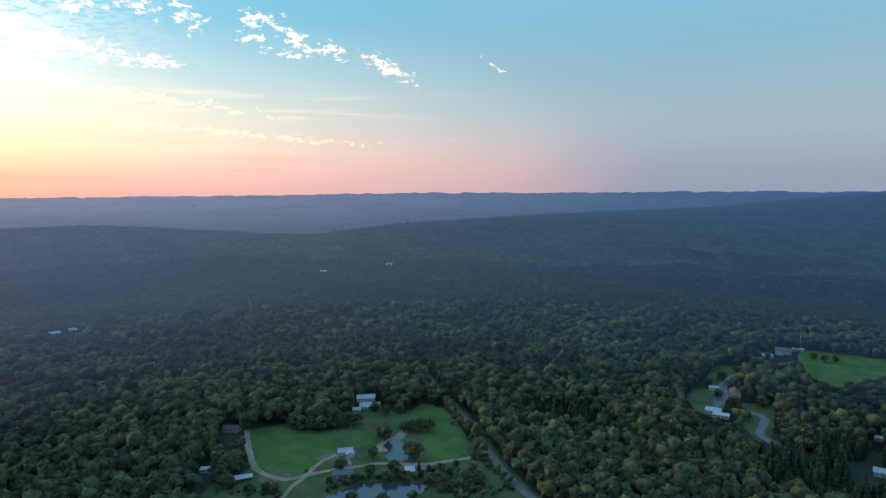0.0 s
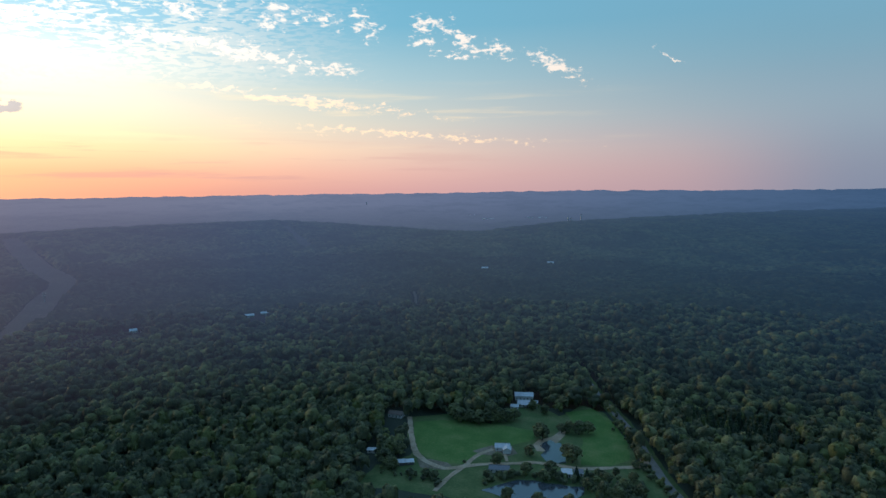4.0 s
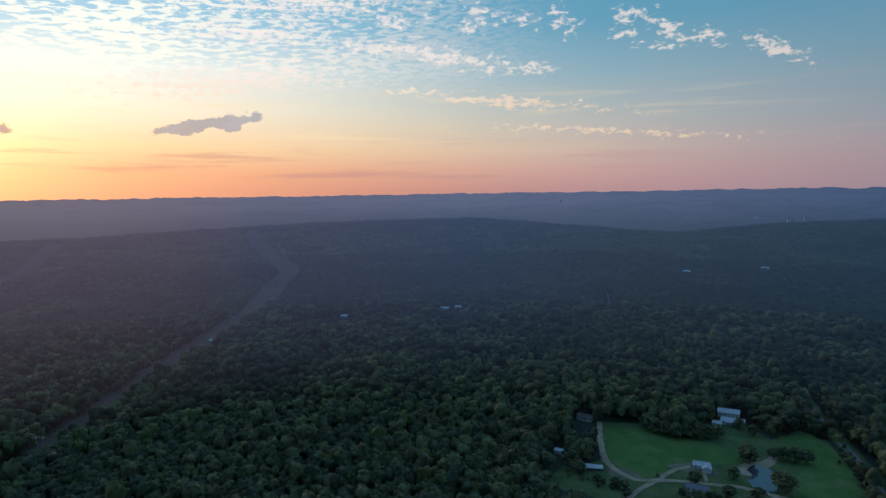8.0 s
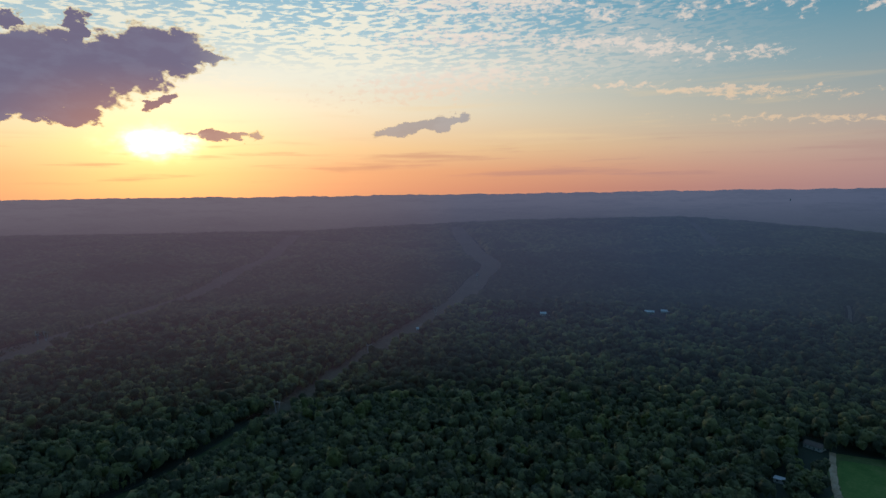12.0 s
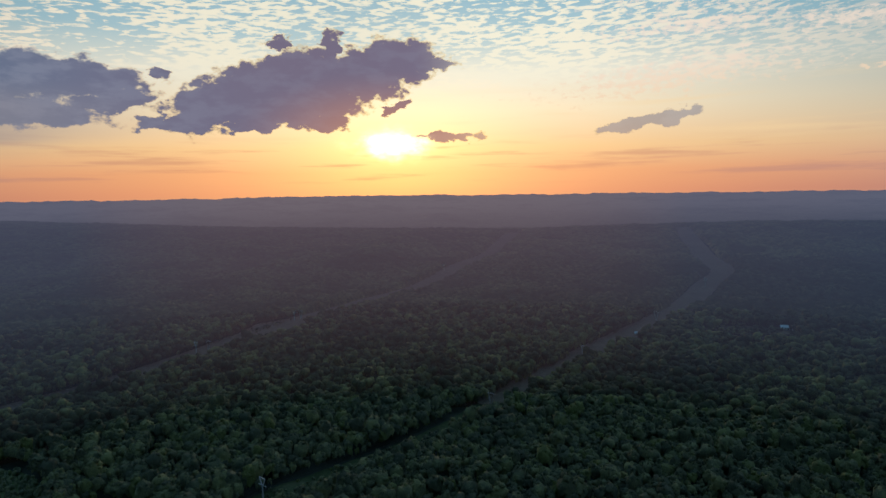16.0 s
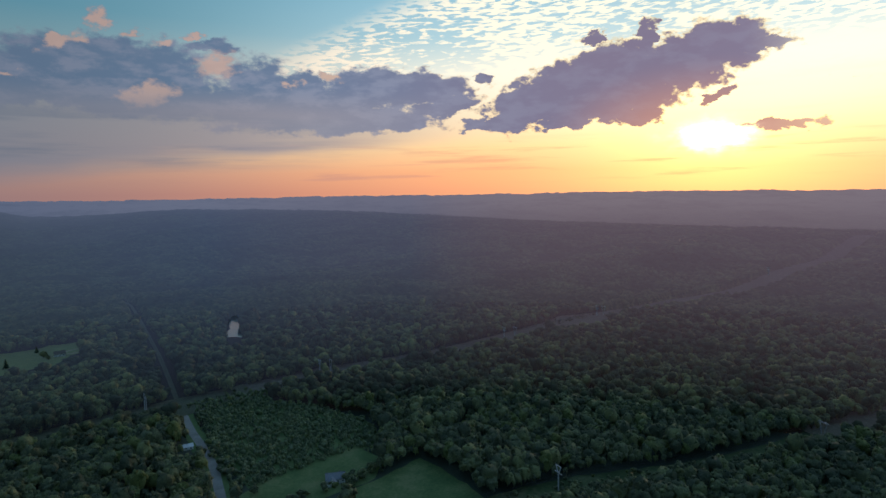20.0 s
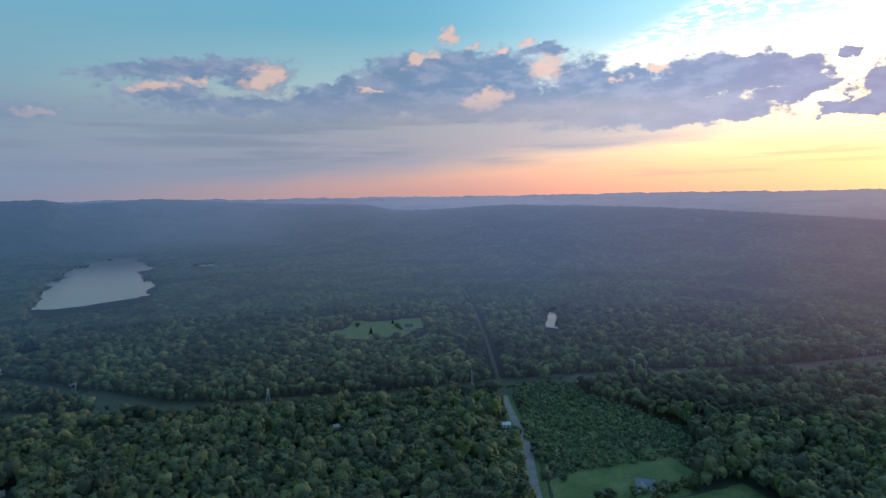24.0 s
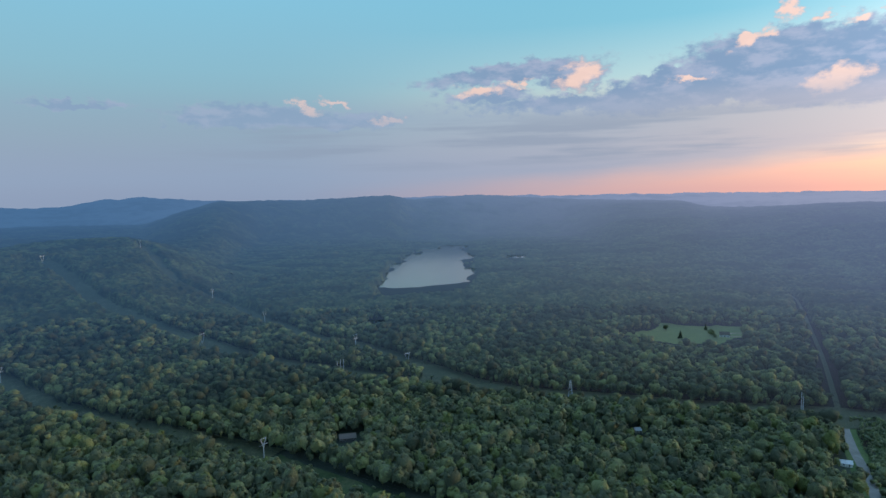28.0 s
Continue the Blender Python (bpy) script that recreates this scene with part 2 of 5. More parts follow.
    # a veil of grey under the heavy clouds, away from the sun
    veil_n = N.noise(N.xyz(N.math("MULTIPLY", az, 0.06), N.math("MULTIPLY", el, 0.35)), 1.0, 4, 0.5)
    veil = N.math("MULTIPLY", N.math("MULTIPLY", N.step(N.math("ADD", el, N.math("MULTIPLY", veil_n, 3.0)), N.step(az, 20, 80, 4.9, 1.0), N.step(az, 20, 80, 6.8, 3.6)), N.step(el, 9.5, 6.5)), N.step(az, 14, 44))
    air = N.mix(N.math("MULTIPLY", veil, N.step(az, 110, 60, 0.35, 0.85)), air, N.mix(N.step(az, 30, 80), lin(158, 150, 158), lin(118, 136, 160)))
    bands = N.noise(N.xyz(N.math("MULTIPLY", az, 0.05), N.math("MULTIPLY", el, 0.7)), 1.0, 5, 0.55)
    m_b = N.math("MULTIPLY", N.math("MULTIPLY", N.step(el, 1.6, 3.4), N.step(el, 7.6, 5.6)), N.math("MULTIPLY", N.step(az, 24, 50), N.step(az, 112, 84)))
    air = N.mix(N.math("MULTIPLY", N.math("MULTIPLY", N.step(bands, 0.44, 0.62), m_b), 0.6), air, lin(114, 126, 146))
    air = N.mix(1.0, air, glow(disc, (1.0, 0.93, 0.62)), "ADD")
    lift = N.add("ShaderNodeVectorMath", "SCALE")
    N.put(lift.inputs[0], air), N.put(lift.inputs[3], N.math("ADD", N.math("MULTIPLY", N.step(far, 75, 12, 1.0, 1.25), N.step(az, 24, 58, 1.0, 0.77)), N.math("MULTIPLY", N.step(az, 4, -10, 0.0, 0.08), N.step(far, 90, 55))))
    air = lift.outputs[0]
    bg = N.add("ShaderNodeBackground")
    N.put(bg.inputs[0], air)
    bg.inputs[1].default_value = 1.0
    out = N.add("ShaderNodeOutputWorld")
    N.put(out.inputs[0], bg.outputs[0])


build_world()
sun = new("sun", bpy.data.lights.new("sun", "SUN"))
sun.data.energy, sun.data.angle, sun.data.color = 1.05, radians(6.0), (1.0, 0.72, 0.42)
sun.matrix_world = look(SUN_DIR * 900, (0, 0, 0))

# ---- materials ----


def material(name):
    m = bpy.data.materials.new(name)
    m.use_nodes = True
    return m, Nodes(m.node_tree)


def finish(N, color, rough=0.8, bump=None, bump_dist=0.1, strength=1.0, metal=0.0, sheen=0.0, spec=0.3):
    b = N.add("ShaderNodeBsdfPrincipled")
    N.put(b.inputs["Base Color"], color), N.put(b.inputs["Roughness"], rough)
    b.inputs["Metallic"].default_value, b.inputs["Sheen Weight"].default_value, b.inputs["Specular IOR Level"].default_value = metal, sheen, spec
    if bump is not None:
        n = N.add("ShaderNodeBump")
        N.put(n.inputs["Height"], bump)
        n.inputs["Distance"].default_value, n.inputs["Strength"].default_value = bump_dist, strength
        N.put(b.inputs["Normal"], n.outputs[0])
    out = N.add("ShaderNodeOutputMaterial")
    N.put(out.inputs[0], b.outputs[0])
    return b, out


def leafy(N, b, color, share=0.36):
    """Leaves let part of the light through."""
    t = N.add("ShaderNodeBsdfTranslucent")
    N.put(t.inputs[0], color)
    mx = N.add("ShaderNodeMixShader")
    mx.inputs[0].default_value = share
    N.put(mx.inputs[1], b.outputs[0]), N.put(mx.inputs[2], t.outputs[0])
    return mx.outputs[0]


def place(N):
    return N.add("ShaderNodeNewGeometry").outputs["Position"]


def foliage(name, dark, mid, light, sheen=0.15):
    m, N = material(name)
    p = place(N)
    tree = N.noise(p, 0.13, 2, 0.5)
    leaf = N.noise(p, 1.25, 4, 0.72)
    stand = N.noise(p, 0.012, 3, 0.5)
    isl = N.add("ShaderNodeNewGeometry").outputs["Random Per Island"]
    # the leaf speckle also stands in for leaf-clump shading, put into the colour
    f = N.math("ADD", N.math("MULTIPLY", tree, 0.9), N.math("ADD", N.math("MULTIPLY", leaf, 1.25), N.math("MULTIPLY", isl, 0.22)))
    kind = N.add("ShaderNodeAttribute")
    kind.attribute_name = "species_and_shade"
    kind = kind.outputs["Fac"]
    f = N.math("ADD", f, N.math("ADD", N.math("MULTIPLY", stand, 0.35), N.math("MULTIPLY", N.math("SUBTRACT", kind, 0.5), 0.42)))
    c = N.ramp(N.step(f, 1.0, 1.78), [(0, dark), (0.5, mid), (1, light)])
    c = N.mix(N.step(kind, 0.84, 0.98, 0.0, 0.75), c, N.ramp(leaf, [(0.3, (0.075, 0.10, 0.03, 1)), (0.7, (0.22, 0.25, 0.065, 1))]))
    finish(N, c, 0.75, N.math("ADD", leaf, N.math("MULTIPLY", N.noise(p, 0.5, 2), 0.8)), 1.5, 1.0, sheen=sheen, spec=0.12)
    b, out = m.node_tree.nodes["Principled BSDF"], m.node_tree.nodes["Material Output"]
    N.put(out.inputs[0], leafy(N, b, c))
    return m


M_LEAF = foliage("broad_leaves", (0.080, 0.092, 0.056, 1), (0.156, 0.172, 0.088, 1), (0.28, 0.29, 0.12, 1), 0.05)
M_PINE = foliage("needles", (0.026, 0.046, 0.020, 1), (0.046, 0.074, 0.030, 1), (0.085, 0.115, 0.042, 1))
M_SCRUB = foliage("young_growth", (0.09, 0.115, 0.055, 1), (0.165, 0.195, 0.09, 1), (0.25, 0.27, 0.125, 1))


def ground_like(name, a, b, c, s1=0.02, s2=0.5, rough=0.95, bump=0.1):
    m, N = material(name)
    p = place(N)
    big, small = N.noise(p, s1, 4, 0.6), N.noise(p, s2, 4, 0.65)
    f = N.math("ADD", N.math("MULTIPLY", big, 0.6), N.math("MULTIPLY", small, 0.4))
    finish(N, N.ramp(N.step(f, 0.3, 0.7), [(0, a), (0.5, b), (1, c)]), rough, small, bump, 0.6, spec=0.15)
    return m


M_FLOOR = ground_like("forest_floor", (0.022, 0.028, 0.020, 1), (0.034, 0.042, 0.030, 1), (0.05, 0.055, 0.038, 1))
M_GRASS = ground_like("meadow_grass", (0.046, 0.095, 0.022, 1), (0.07, 0.130, 0.032, 1), (0.13, 0.155, 0.058, 1), 0.045, 0.6)
M_ROUGH = ground_like("rough_grass", (0.045, 0.075, 0.026, 1), (0.075, 0.105, 0.038, 1), (0.13, 0.135, 0.062, 1), 0.05, 0.5)
M_BARE = ground_like("bare_soil", (0.09, 0.075, 0.05, 1), (0.14, 0.115, 0.08, 1), (0.19, 0.16, 0.12, 1), 0.05, 0.4)
M_DIRT = ground_like("pale_dirt", (0.20, 0.15, 0.10, 1), (0.30, 0.23, 0.155, 1), (0.38, 0.31, 0.23, 1), 0.1, 0.8)
M_SWATH = ground_like("corridor_grass", (0.026, 0.042, 0.016, 1), (0.052, 0.070, 0.028, 1), (0.11, 0.105, 0.058, 1), 0.03, 0.3)
M_ROAD = ground_like("worn_asphalt", (0.12, 0.112, 0.10, 1), (0.17, 0.158, 0.142, 1), (0.22, 0.205, 0.185, 1), 0.1, 1.2, 0.85, 0.02)
M_PAVED = ground_like("drive_asphalt", (0.12, 0.12, 0.13, 1), (0.16, 0.16, 0.17, 1), (0.2, 0.2, 0.2, 1), 0.1, 1.2, 0.85, 0.02)


def hazed_material(name, dark, mid, light, nearer=0.0):
    """Far land and woods, with haze painted in as glow that grows with distance."""
    m, N = material(name)
    p = place(N)
    sep = N.add("ShaderNodeSeparateXYZ")
    N.put(sep.inputs[0], p)
    x, y = sep.outputs[0], sep.outputs[1]
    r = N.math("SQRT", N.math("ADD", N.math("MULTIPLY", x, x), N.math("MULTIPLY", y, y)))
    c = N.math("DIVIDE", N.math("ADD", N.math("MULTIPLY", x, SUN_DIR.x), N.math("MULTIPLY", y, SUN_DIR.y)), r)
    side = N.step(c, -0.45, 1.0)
    # haze colours baked by angle from the sun: warm towards it, blue away
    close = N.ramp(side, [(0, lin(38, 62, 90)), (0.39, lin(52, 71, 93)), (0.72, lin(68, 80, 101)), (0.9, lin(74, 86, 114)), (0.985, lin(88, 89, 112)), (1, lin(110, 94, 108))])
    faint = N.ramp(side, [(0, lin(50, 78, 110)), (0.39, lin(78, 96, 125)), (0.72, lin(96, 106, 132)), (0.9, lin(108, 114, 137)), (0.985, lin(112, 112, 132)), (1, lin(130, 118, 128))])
    haze_glow = N.mix(N.step(r, 1900 - nearer * 0.3, 4700 - nearer * 0.3), close, faint)
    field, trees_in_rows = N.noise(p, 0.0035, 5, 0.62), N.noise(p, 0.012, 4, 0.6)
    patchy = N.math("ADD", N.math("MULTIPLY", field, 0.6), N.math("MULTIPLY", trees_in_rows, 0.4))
    haze_glow = N.mix(N.math("MULTIPLY", N.step(patchy, 0.46, 0.6), N.step(r, 1900, 2800, 0.0, 0.22)), haze_glow, close)
    painted_haze = N.math("SUBTRACT", 1.0, N.math("EXPONENT", N.math("DIVIDE", N.math("MAXIMUM", N.math("SUBTRACT", r, 560.0), 0.0), -1180.0)))
    f = N.math("ADD", N.math("MULTIPLY", painted_haze, 0.92), N.step(r, 2200, 4000, 0.0, 0.07), clamp=True)
    b = N.add("ShaderNodeBsdfPrincipled")
    leaf, stand = N.noise(p, 0.13, 4, 0.6), N.noise(p, 0.012, 3, 0.5)
    isl = N.add("ShaderNodeNewGeometry").outputs["Random Per Island"]
    speck = N.noise(p, 0.8, 4, 0.68)
    k = N.math("ADD", N.math("MULTIPLY", leaf, 0.8), N.math("ADD", N.math("MULTIPLY", stand, 0.45), N.math("MULTIPLY", isl, 0.24)))
    kind = N.add("ShaderNodeAttribute")
    # for the canopy this also carries painted hollow shade
    kind.attribute_name = "species_and_shade"
    k = N.math("ADD", k, N.math("ADD", N.math("MULTIPLY", N.math("SUBTRACT", speck, 0.5), 1.3), N.math("MULTIPLY", N.math("SUBTRACT", kind.outputs["Fac"], 0.5), 0.45)))
    wide = N.noise(p, 0.0085, 5, 0.6)
    shade = N.mix(N.step(wide, 0.46, 0.62, 0.0, 0.8), N.ramp(N.step(k, 0.45, 1.1), [(0, dark), (0.55, mid), (1, light)]), dark)
    N.put(b.inputs["Base Color"], shade)
    b.inputs["Roughness"].default_value, b.inputs["Specular IOR Level"].default_value = 0.8, 0.2
    rough_top = N.add("ShaderNodeBump")
    N.put(rough_top.inputs["Height"], speck)
    rough_top.inputs["Distance"].default_value, rough_top.inputs["Strength"].default_value = 2.2, 0.9
    N.put(b.inputs["Normal"], rough_top.outputs[0])
    # the painted haze gives off its own light over the lit surface
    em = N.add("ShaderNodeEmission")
    N.put(em.inputs[0], haze_glow)
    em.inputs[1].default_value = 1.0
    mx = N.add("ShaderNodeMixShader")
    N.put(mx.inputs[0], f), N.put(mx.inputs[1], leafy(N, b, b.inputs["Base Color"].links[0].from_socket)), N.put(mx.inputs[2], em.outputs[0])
    out = N.add("ShaderNodeOutputMaterial")
    N.put(out.inputs[0], mx.outputs[0])
    return m


M_FAR = hazed_material("hazed_land", (0.057, 0.066, 0.039, 1), (0.130, 0.143, 0.066, 1), (0.245, 0.252, 0.095, 1))
# same land again, with paler painted haze for beyond the first skyline
M_PLAIN = hazed_material("hazed_plain", (0.057, 0.066, 0.039, 1), (0.130, 0.143, 0.066, 1), (0.245, 0.252, 0.095, 1), 1500.0)
M_FAR_FLOOR = hazed_material("hazed_forest_floor", (0.012, 0.016, 0.009, 1), (0.02, 0.026, 0.014, 1), (0.03, 0.034, 0.02, 1))
M_FAR_GRASS = hazed_material("hazed_field", (0.17, 0.21, 0.06, 1), (0.25, 0.28, 0.08, 1), (0.32, 0.33, 0.12, 1))
M_DRY_SWATH = hazed_material("hazed_dry_grass", (0.13, 0.12, 0.085, 1), (0.24, 0.21, 0.155, 1), (0.38, 0.33, 0.25, 1))
M_FAR_SWATH = hazed_material("hazed_cleared_land", (0.10, 0.11, 0.06, 1), (0.18, 0.175, 0.10, 1), (0.30, 0.27, 0.18, 1))


def painted(name, c, rough=0.5, metal=0.0, var=0.15, scale=0.6):
    m, N = material(name)
    p = place(N)
    n = N.noise(p, scale, 5, 0.6)
    oi = N.add("ShaderNodeObjectInfo").outputs["Random"]
    d = tuple(v * (1 - var * 2) for v in c[:3]) + (1,)
    finish(N, N.mix(N.step(N.math("ADD", n, N.math("MULTIPLY", oi, 0.12)), 0.3, 0.75), d, c), rough, n, 0.02, 0.3, metal=metal)
    return m


M_WHITE = painted("white_metal_roof", (0.46, 0.465, 0.48, 1), 0.5, 0.0)
M_GREYROOF = painted("grey_shingle", (0.16, 0.16, 0.175, 1), 0.85, scale=1.5)
M_BROWNROOF = painted("brown_shingle", (0.13, 0.10, 0.085, 1), 0.85, scale=1.5)
M_REDROOF = painted("red_roof", (0.42, 0.10, 0.075, 1), 0.7, scale=1.0)
M_WALL = painted("pale_siding", (0.62, 0.61, 0.58, 1), 0.75)
M_DARKWALL = painted("dark_siding", (0.12, 0.11, 0.105, 1), 0.8)
M_GLASS = painted("window_glass", (0.03, 0.035, 0.045, 1), 0.12)
M_TRIM = painted("white_trim", (0.7, 0.7, 0.7, 1), 0.6)
M_STEEL = painted("galvanised_steel", (0.40, 0.40, 0.41, 1), 0.55, 0.2)
M_WIRE = painted("conductor", (0.05, 0.05, 0.055, 1), 0.5, 0.5)
M_BARK = painted("bark", (0.10, 0.08, 0.06, 1), 0.95, scale=2.0)


def water(name, tint):
    m, N = material(name)
    p = place(N)
    n = N.noise(p, 0.35, 4, 0.6)
    finish(N, tint, 0.12, n, 0.08, 0.3, spec=0.85)
    return m


M_WATER = water("still_water", (0.045, 0.052, 0.06, 1))

# ---- the lie of the land ----
H = EYE
RIDGE_AZ = [-40, -36, -29, -23, -11, -1, 4, 12, 17, 24, 30, 36, 43, 50, 64, 75, 83, 90, 97, 103, 108, 114, 122, 130, 133, 135, 145, 153, 159, 161, 168, 176, 179, 182, 190, 215, 270, 320]
RIDGE_R = [3600, 3600, 3600, 3200, 2800, 2500, 2300, 2100, 2100, 2200, 2200, 2200, 2200, 2200, 2200, 2200, 2300, 2400, 2500, 2700, 2800, 2900, 3000, 3200, 3300, 3400, 3600, 3700, 3500, 3300, 3300, 3200, 3200, 3300, 3400, 3400, 3200, 3600]
RIDGE_DEP = [.4, .48, 1.05, 1.68, 2.25, 2.95, 3.27, 4.2, 3.9, 3.3, 2.82, 2.92, 3.05, 3.3, 3.78, 3.62, 3.4, 3.12, 2.68, 2.18, 1.82, 1.6, 1.39, 1.72, 1.64, 1.13, .77, .22, .6, .13, .42, .39, 1.18, 2.2, 2.0, 2.2, 2.4, .4]
RIM_AZ = [-40, -10, 0, 30, 60, 75, 100, 125, 145, 153, 160, 172, 178, 182, 185, 188, 192, 220, 320]
RIM_DEP = [.35, .3, .25, .4, .45, .35, .42, .45, .4, .22, .35, .4, .2, -.17, .04, .6, .42, .4, .35]
def smooth(a, b, v):
    u = np.clip((v - a) / (b - a), 0, 1)
    return u * u * (3 - 2 * u)
def wob(x, y, s, k):
    return (np.sin(x / s + k) * np.cos(y / (s * 1.13) + 1.7 * k) + 0.5 * np.sin((x * 0.6 + y) / (s * 0.47) + 2.3 * k)) / 1.5
def height(x, y):
    x, y = np.asarray(x, float), np.asarray(y, float)
    r = np.hypot(x, y)
    az = (np.degrees(np.arctan2(-x, y)) + 40) % 360 - 40
    r1, d1, d3 = np.interp(az, RIDGE_AZ, RIDGE_R), np.interp(az, RIDGE_AZ, RIDGE_DEP), np.interp(az, RIM_AZ, RIM_DEP)
    z1 = H - r1 * np.tan(np.radians(d1))
    z3 = H - 4850 * np.tan(np.radians(d3))
    z3 = z3 + 4 * np.sin(az * 0.53) * np.sin(az * 0.29 + 1) + 2 * np.sin(az * 1.7 + 2 * np.sin(az * 0.31)) + 1.2 * np.sin(az * 4.3 + 3 * np.sin(az * 0.7))
    zb = np.minimum(0.55 * z1, H - (r1 + 450) * np.tan(np.radians(d1 + 0.25)))
    start = 0.46 + 0.30 * smooth(138, 146, az) * (1 - smooth(172, 178, az))
    z = z1 * smooth(start * r1, r1, r) ** 1.15
    back = z1 + (zb - z1) * smooth(r1, r1 + 450, r)
    far = zb + (z3 - zb) * np.clip((r - r1 - 450) / (4850 - r1 - 450), 0, 1) ** 0.9
    z = np.where(r < r1, z, np.where(r < r1 + 450, back, far))
    z = z + 88 * smooth(174, 184, az) * (1 - smooth(235, 275, az)) * np.exp(-((r - 1650) / 480) ** 2)
    w = smooth(950, 1500, r) * (1 - smooth(135, 143, az) * (1 - smooth(170, 176, az)) * (1 - smooth(2000, 2300, r))) * (1 - smooth(0.75 * r1, 0.95 * r1, r))
    z = z + w * (11 * wob(x, y, 190, 1) + 7 * wob(x, y, 83, 2))
    w = smooth(r1 + 500, r1 + 900, r) * (1 - smooth(4300, 4800, r))
    z = z + w * 5 * wob(x, y, 260, 3)
    return z - 9 * np.exp(-((x + 960) ** 2 + (y + 2130) ** 2) / (2 * 130 ** 2))


def mesh_from(name, verts, faces, mat, smooth_faces=True):
    """A mesh from arrays of points and of triangles or quads."""
    me = bpy.data.meshes.new(name)
    verts, faces = np.asarray(verts, np.float32), np.asarray(faces, np.int32)
    n, k = faces.shape
    me.vertices.add(len(verts)), me.loops.add(n * k), me.polygons.add(n)
    me.vertices.foreach_set("co", verts.ravel())
    me.loops.foreach_set("vertex_index", faces.ravel())
    me.polygons.foreach_set("loop_start", np.arange(0, n * k, k, dtype=np.int32))
    me.polygons.foreach_set("use_smooth", np.full(n, smooth_faces))
    me.update(calc_edges=True)
    me.materials.append(mat)
    return me


def polar_sheet(radii, count):
    a = np.linspace(0, 2 * np.pi, count, endpoint=False)
    R, A = np.meshgrid(radii, a, indexing="ij")
    x, y = -R * np.sin(A), R * np.cos(A)
    v = np.stack([x, y, height(x, y)], -1).reshape(-1, 3)
    i, j = np.meshgrid(np.arange(len(radii) - 1), np.arange(count), indexing="ij")
    q = np.stack([i * count + j, i * count + (j + 1) % count, (i + 1) * count + (j + 1) % count, (i + 1) * count + j], -1).reshape(-1, 4)
    return v, q[:, ::-1]


v, q = polar_sheet(np.concatenate([[0.01], np.geomspace(30, 560, 48)]), 480)
tagged(new("ground", mesh_from("ground", v, q, M_FLOOR)), "dark woodland soil and undergrowth under the trees", "ground", kind="structure")
v, q = polar_sheet(np.concatenate([np.geomspace(560, 2700, 80), np.geomspace(2760, 4850, 50), [4990]]), 600)
tagged(new("backdrop", mesh_from("backdrop", v, q, M_FAR_FLOOR)), "wooded ridges and plain reaching the horizon, with painted blue haze", "distant land", kind="structure")
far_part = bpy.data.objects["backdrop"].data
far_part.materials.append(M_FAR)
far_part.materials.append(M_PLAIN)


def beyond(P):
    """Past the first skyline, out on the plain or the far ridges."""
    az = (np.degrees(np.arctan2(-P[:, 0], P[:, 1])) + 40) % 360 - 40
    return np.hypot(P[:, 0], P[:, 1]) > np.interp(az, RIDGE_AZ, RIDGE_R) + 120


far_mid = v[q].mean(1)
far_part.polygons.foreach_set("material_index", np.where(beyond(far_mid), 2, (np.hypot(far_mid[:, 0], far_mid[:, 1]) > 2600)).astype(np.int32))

# ---- clearings, corridors, roads and water: outlines in plan ----
HOME = [(-167, 506), (-133, 523), (-94, 507), (-83, 560), (-66, 572), (-39, 538), (-20, 570), (-1, 556), (20, 491), (24, 456), (38, 428), (56, 386), (62, 372), (-164, 376), (-162, 408), (-153, 418), (-143, 430), (-142, 439), (-159, 471)]
GRASS_A = [(-159, 496), (-129, 508), (-94, 507), (-57, 499), (-54, 483), (-81, 453), (-99, 425), (-119, 422), (-136, 435), (-149, 463)]
GRASS_B = [(-34, 549), (-11, 564), (3, 543), (18, 495), (18, 460), (4, 446), (-16, 444), (-17, 487)]
MEADOW = [(411, 700), (447, 754), (467, 743), (516, 706), (560, 690), (500, 621), (464, 633), (421, 614), (395, 604), (391, 634), (390, 664)]
LAWN = [(233, 583), (265, 626), (308, 684), (341, 692), (322, 648), (295, 625), (276, 582), (256, 551), (240, 520), (228, 545)]
LAWN_B = [(279, 563), (313, 562), (281, 511), (259, 473), (250, 473), (251, 506)]
FIELD = [(-566, -695), (-623, -677), (-665, -716), (-684, -677), (-754, -623), (-703, -587), (-666, -584), (-624, -552), (-622, -585), (-590, -602)]
LOW_FIELD = [(-368, -199), (-394, -186), (-452, -142), (-435, -119), (-403, -115), (-374, -140), (-325, -170)]
LOW_FIELD_B = [(-380, -129), (-411, -108), (-440, -91), (-426, -72), (-392, -41), (-370, -30), (-350, -90)]
SCRUB = [(-531, -329), (-576, -277), (-548, -259), (-542, -213), (-514, -155), (-479, -131), (-461, -129), (-403, -174), (-377, -197), (-421, -239), (-483, -288)]
LAKE = [(-399, -1282), (-432, -1247), (-539, -1238), (-617, -1251), (-678, -1361), (-750, -1458), (-731, -1523), (-779, -1635), (-896, -1800), (-1044, -2123), (-1060, -2200), (-1002, -2160), (-992, -2225), (-905, -2075), (-847, -2100), (-780, -2048), (-648, -1725), (-592, -1709), (-537, -1548), (-476, -1436), (-429, -1357)]
POND_A = [(-42, 484), (-38, 478), (-34, 480), (-31, 468), (-28, 456), (-28, 444), (-34, 442), (-41, 443), (-46, 454), (-44, 462), (-48, 471)]
BANK_A = [(-55, 471), (-50, 482), (-42, 490), (-35, 507), (-31, 505), (-32, 494), (-36, 478), (-44, 460), (-49, 459)]
YARD_SOIL = [(-134, 424), (-124, 428), (-112, 424), (-106, 418), (-112, 411), (-128, 412)]
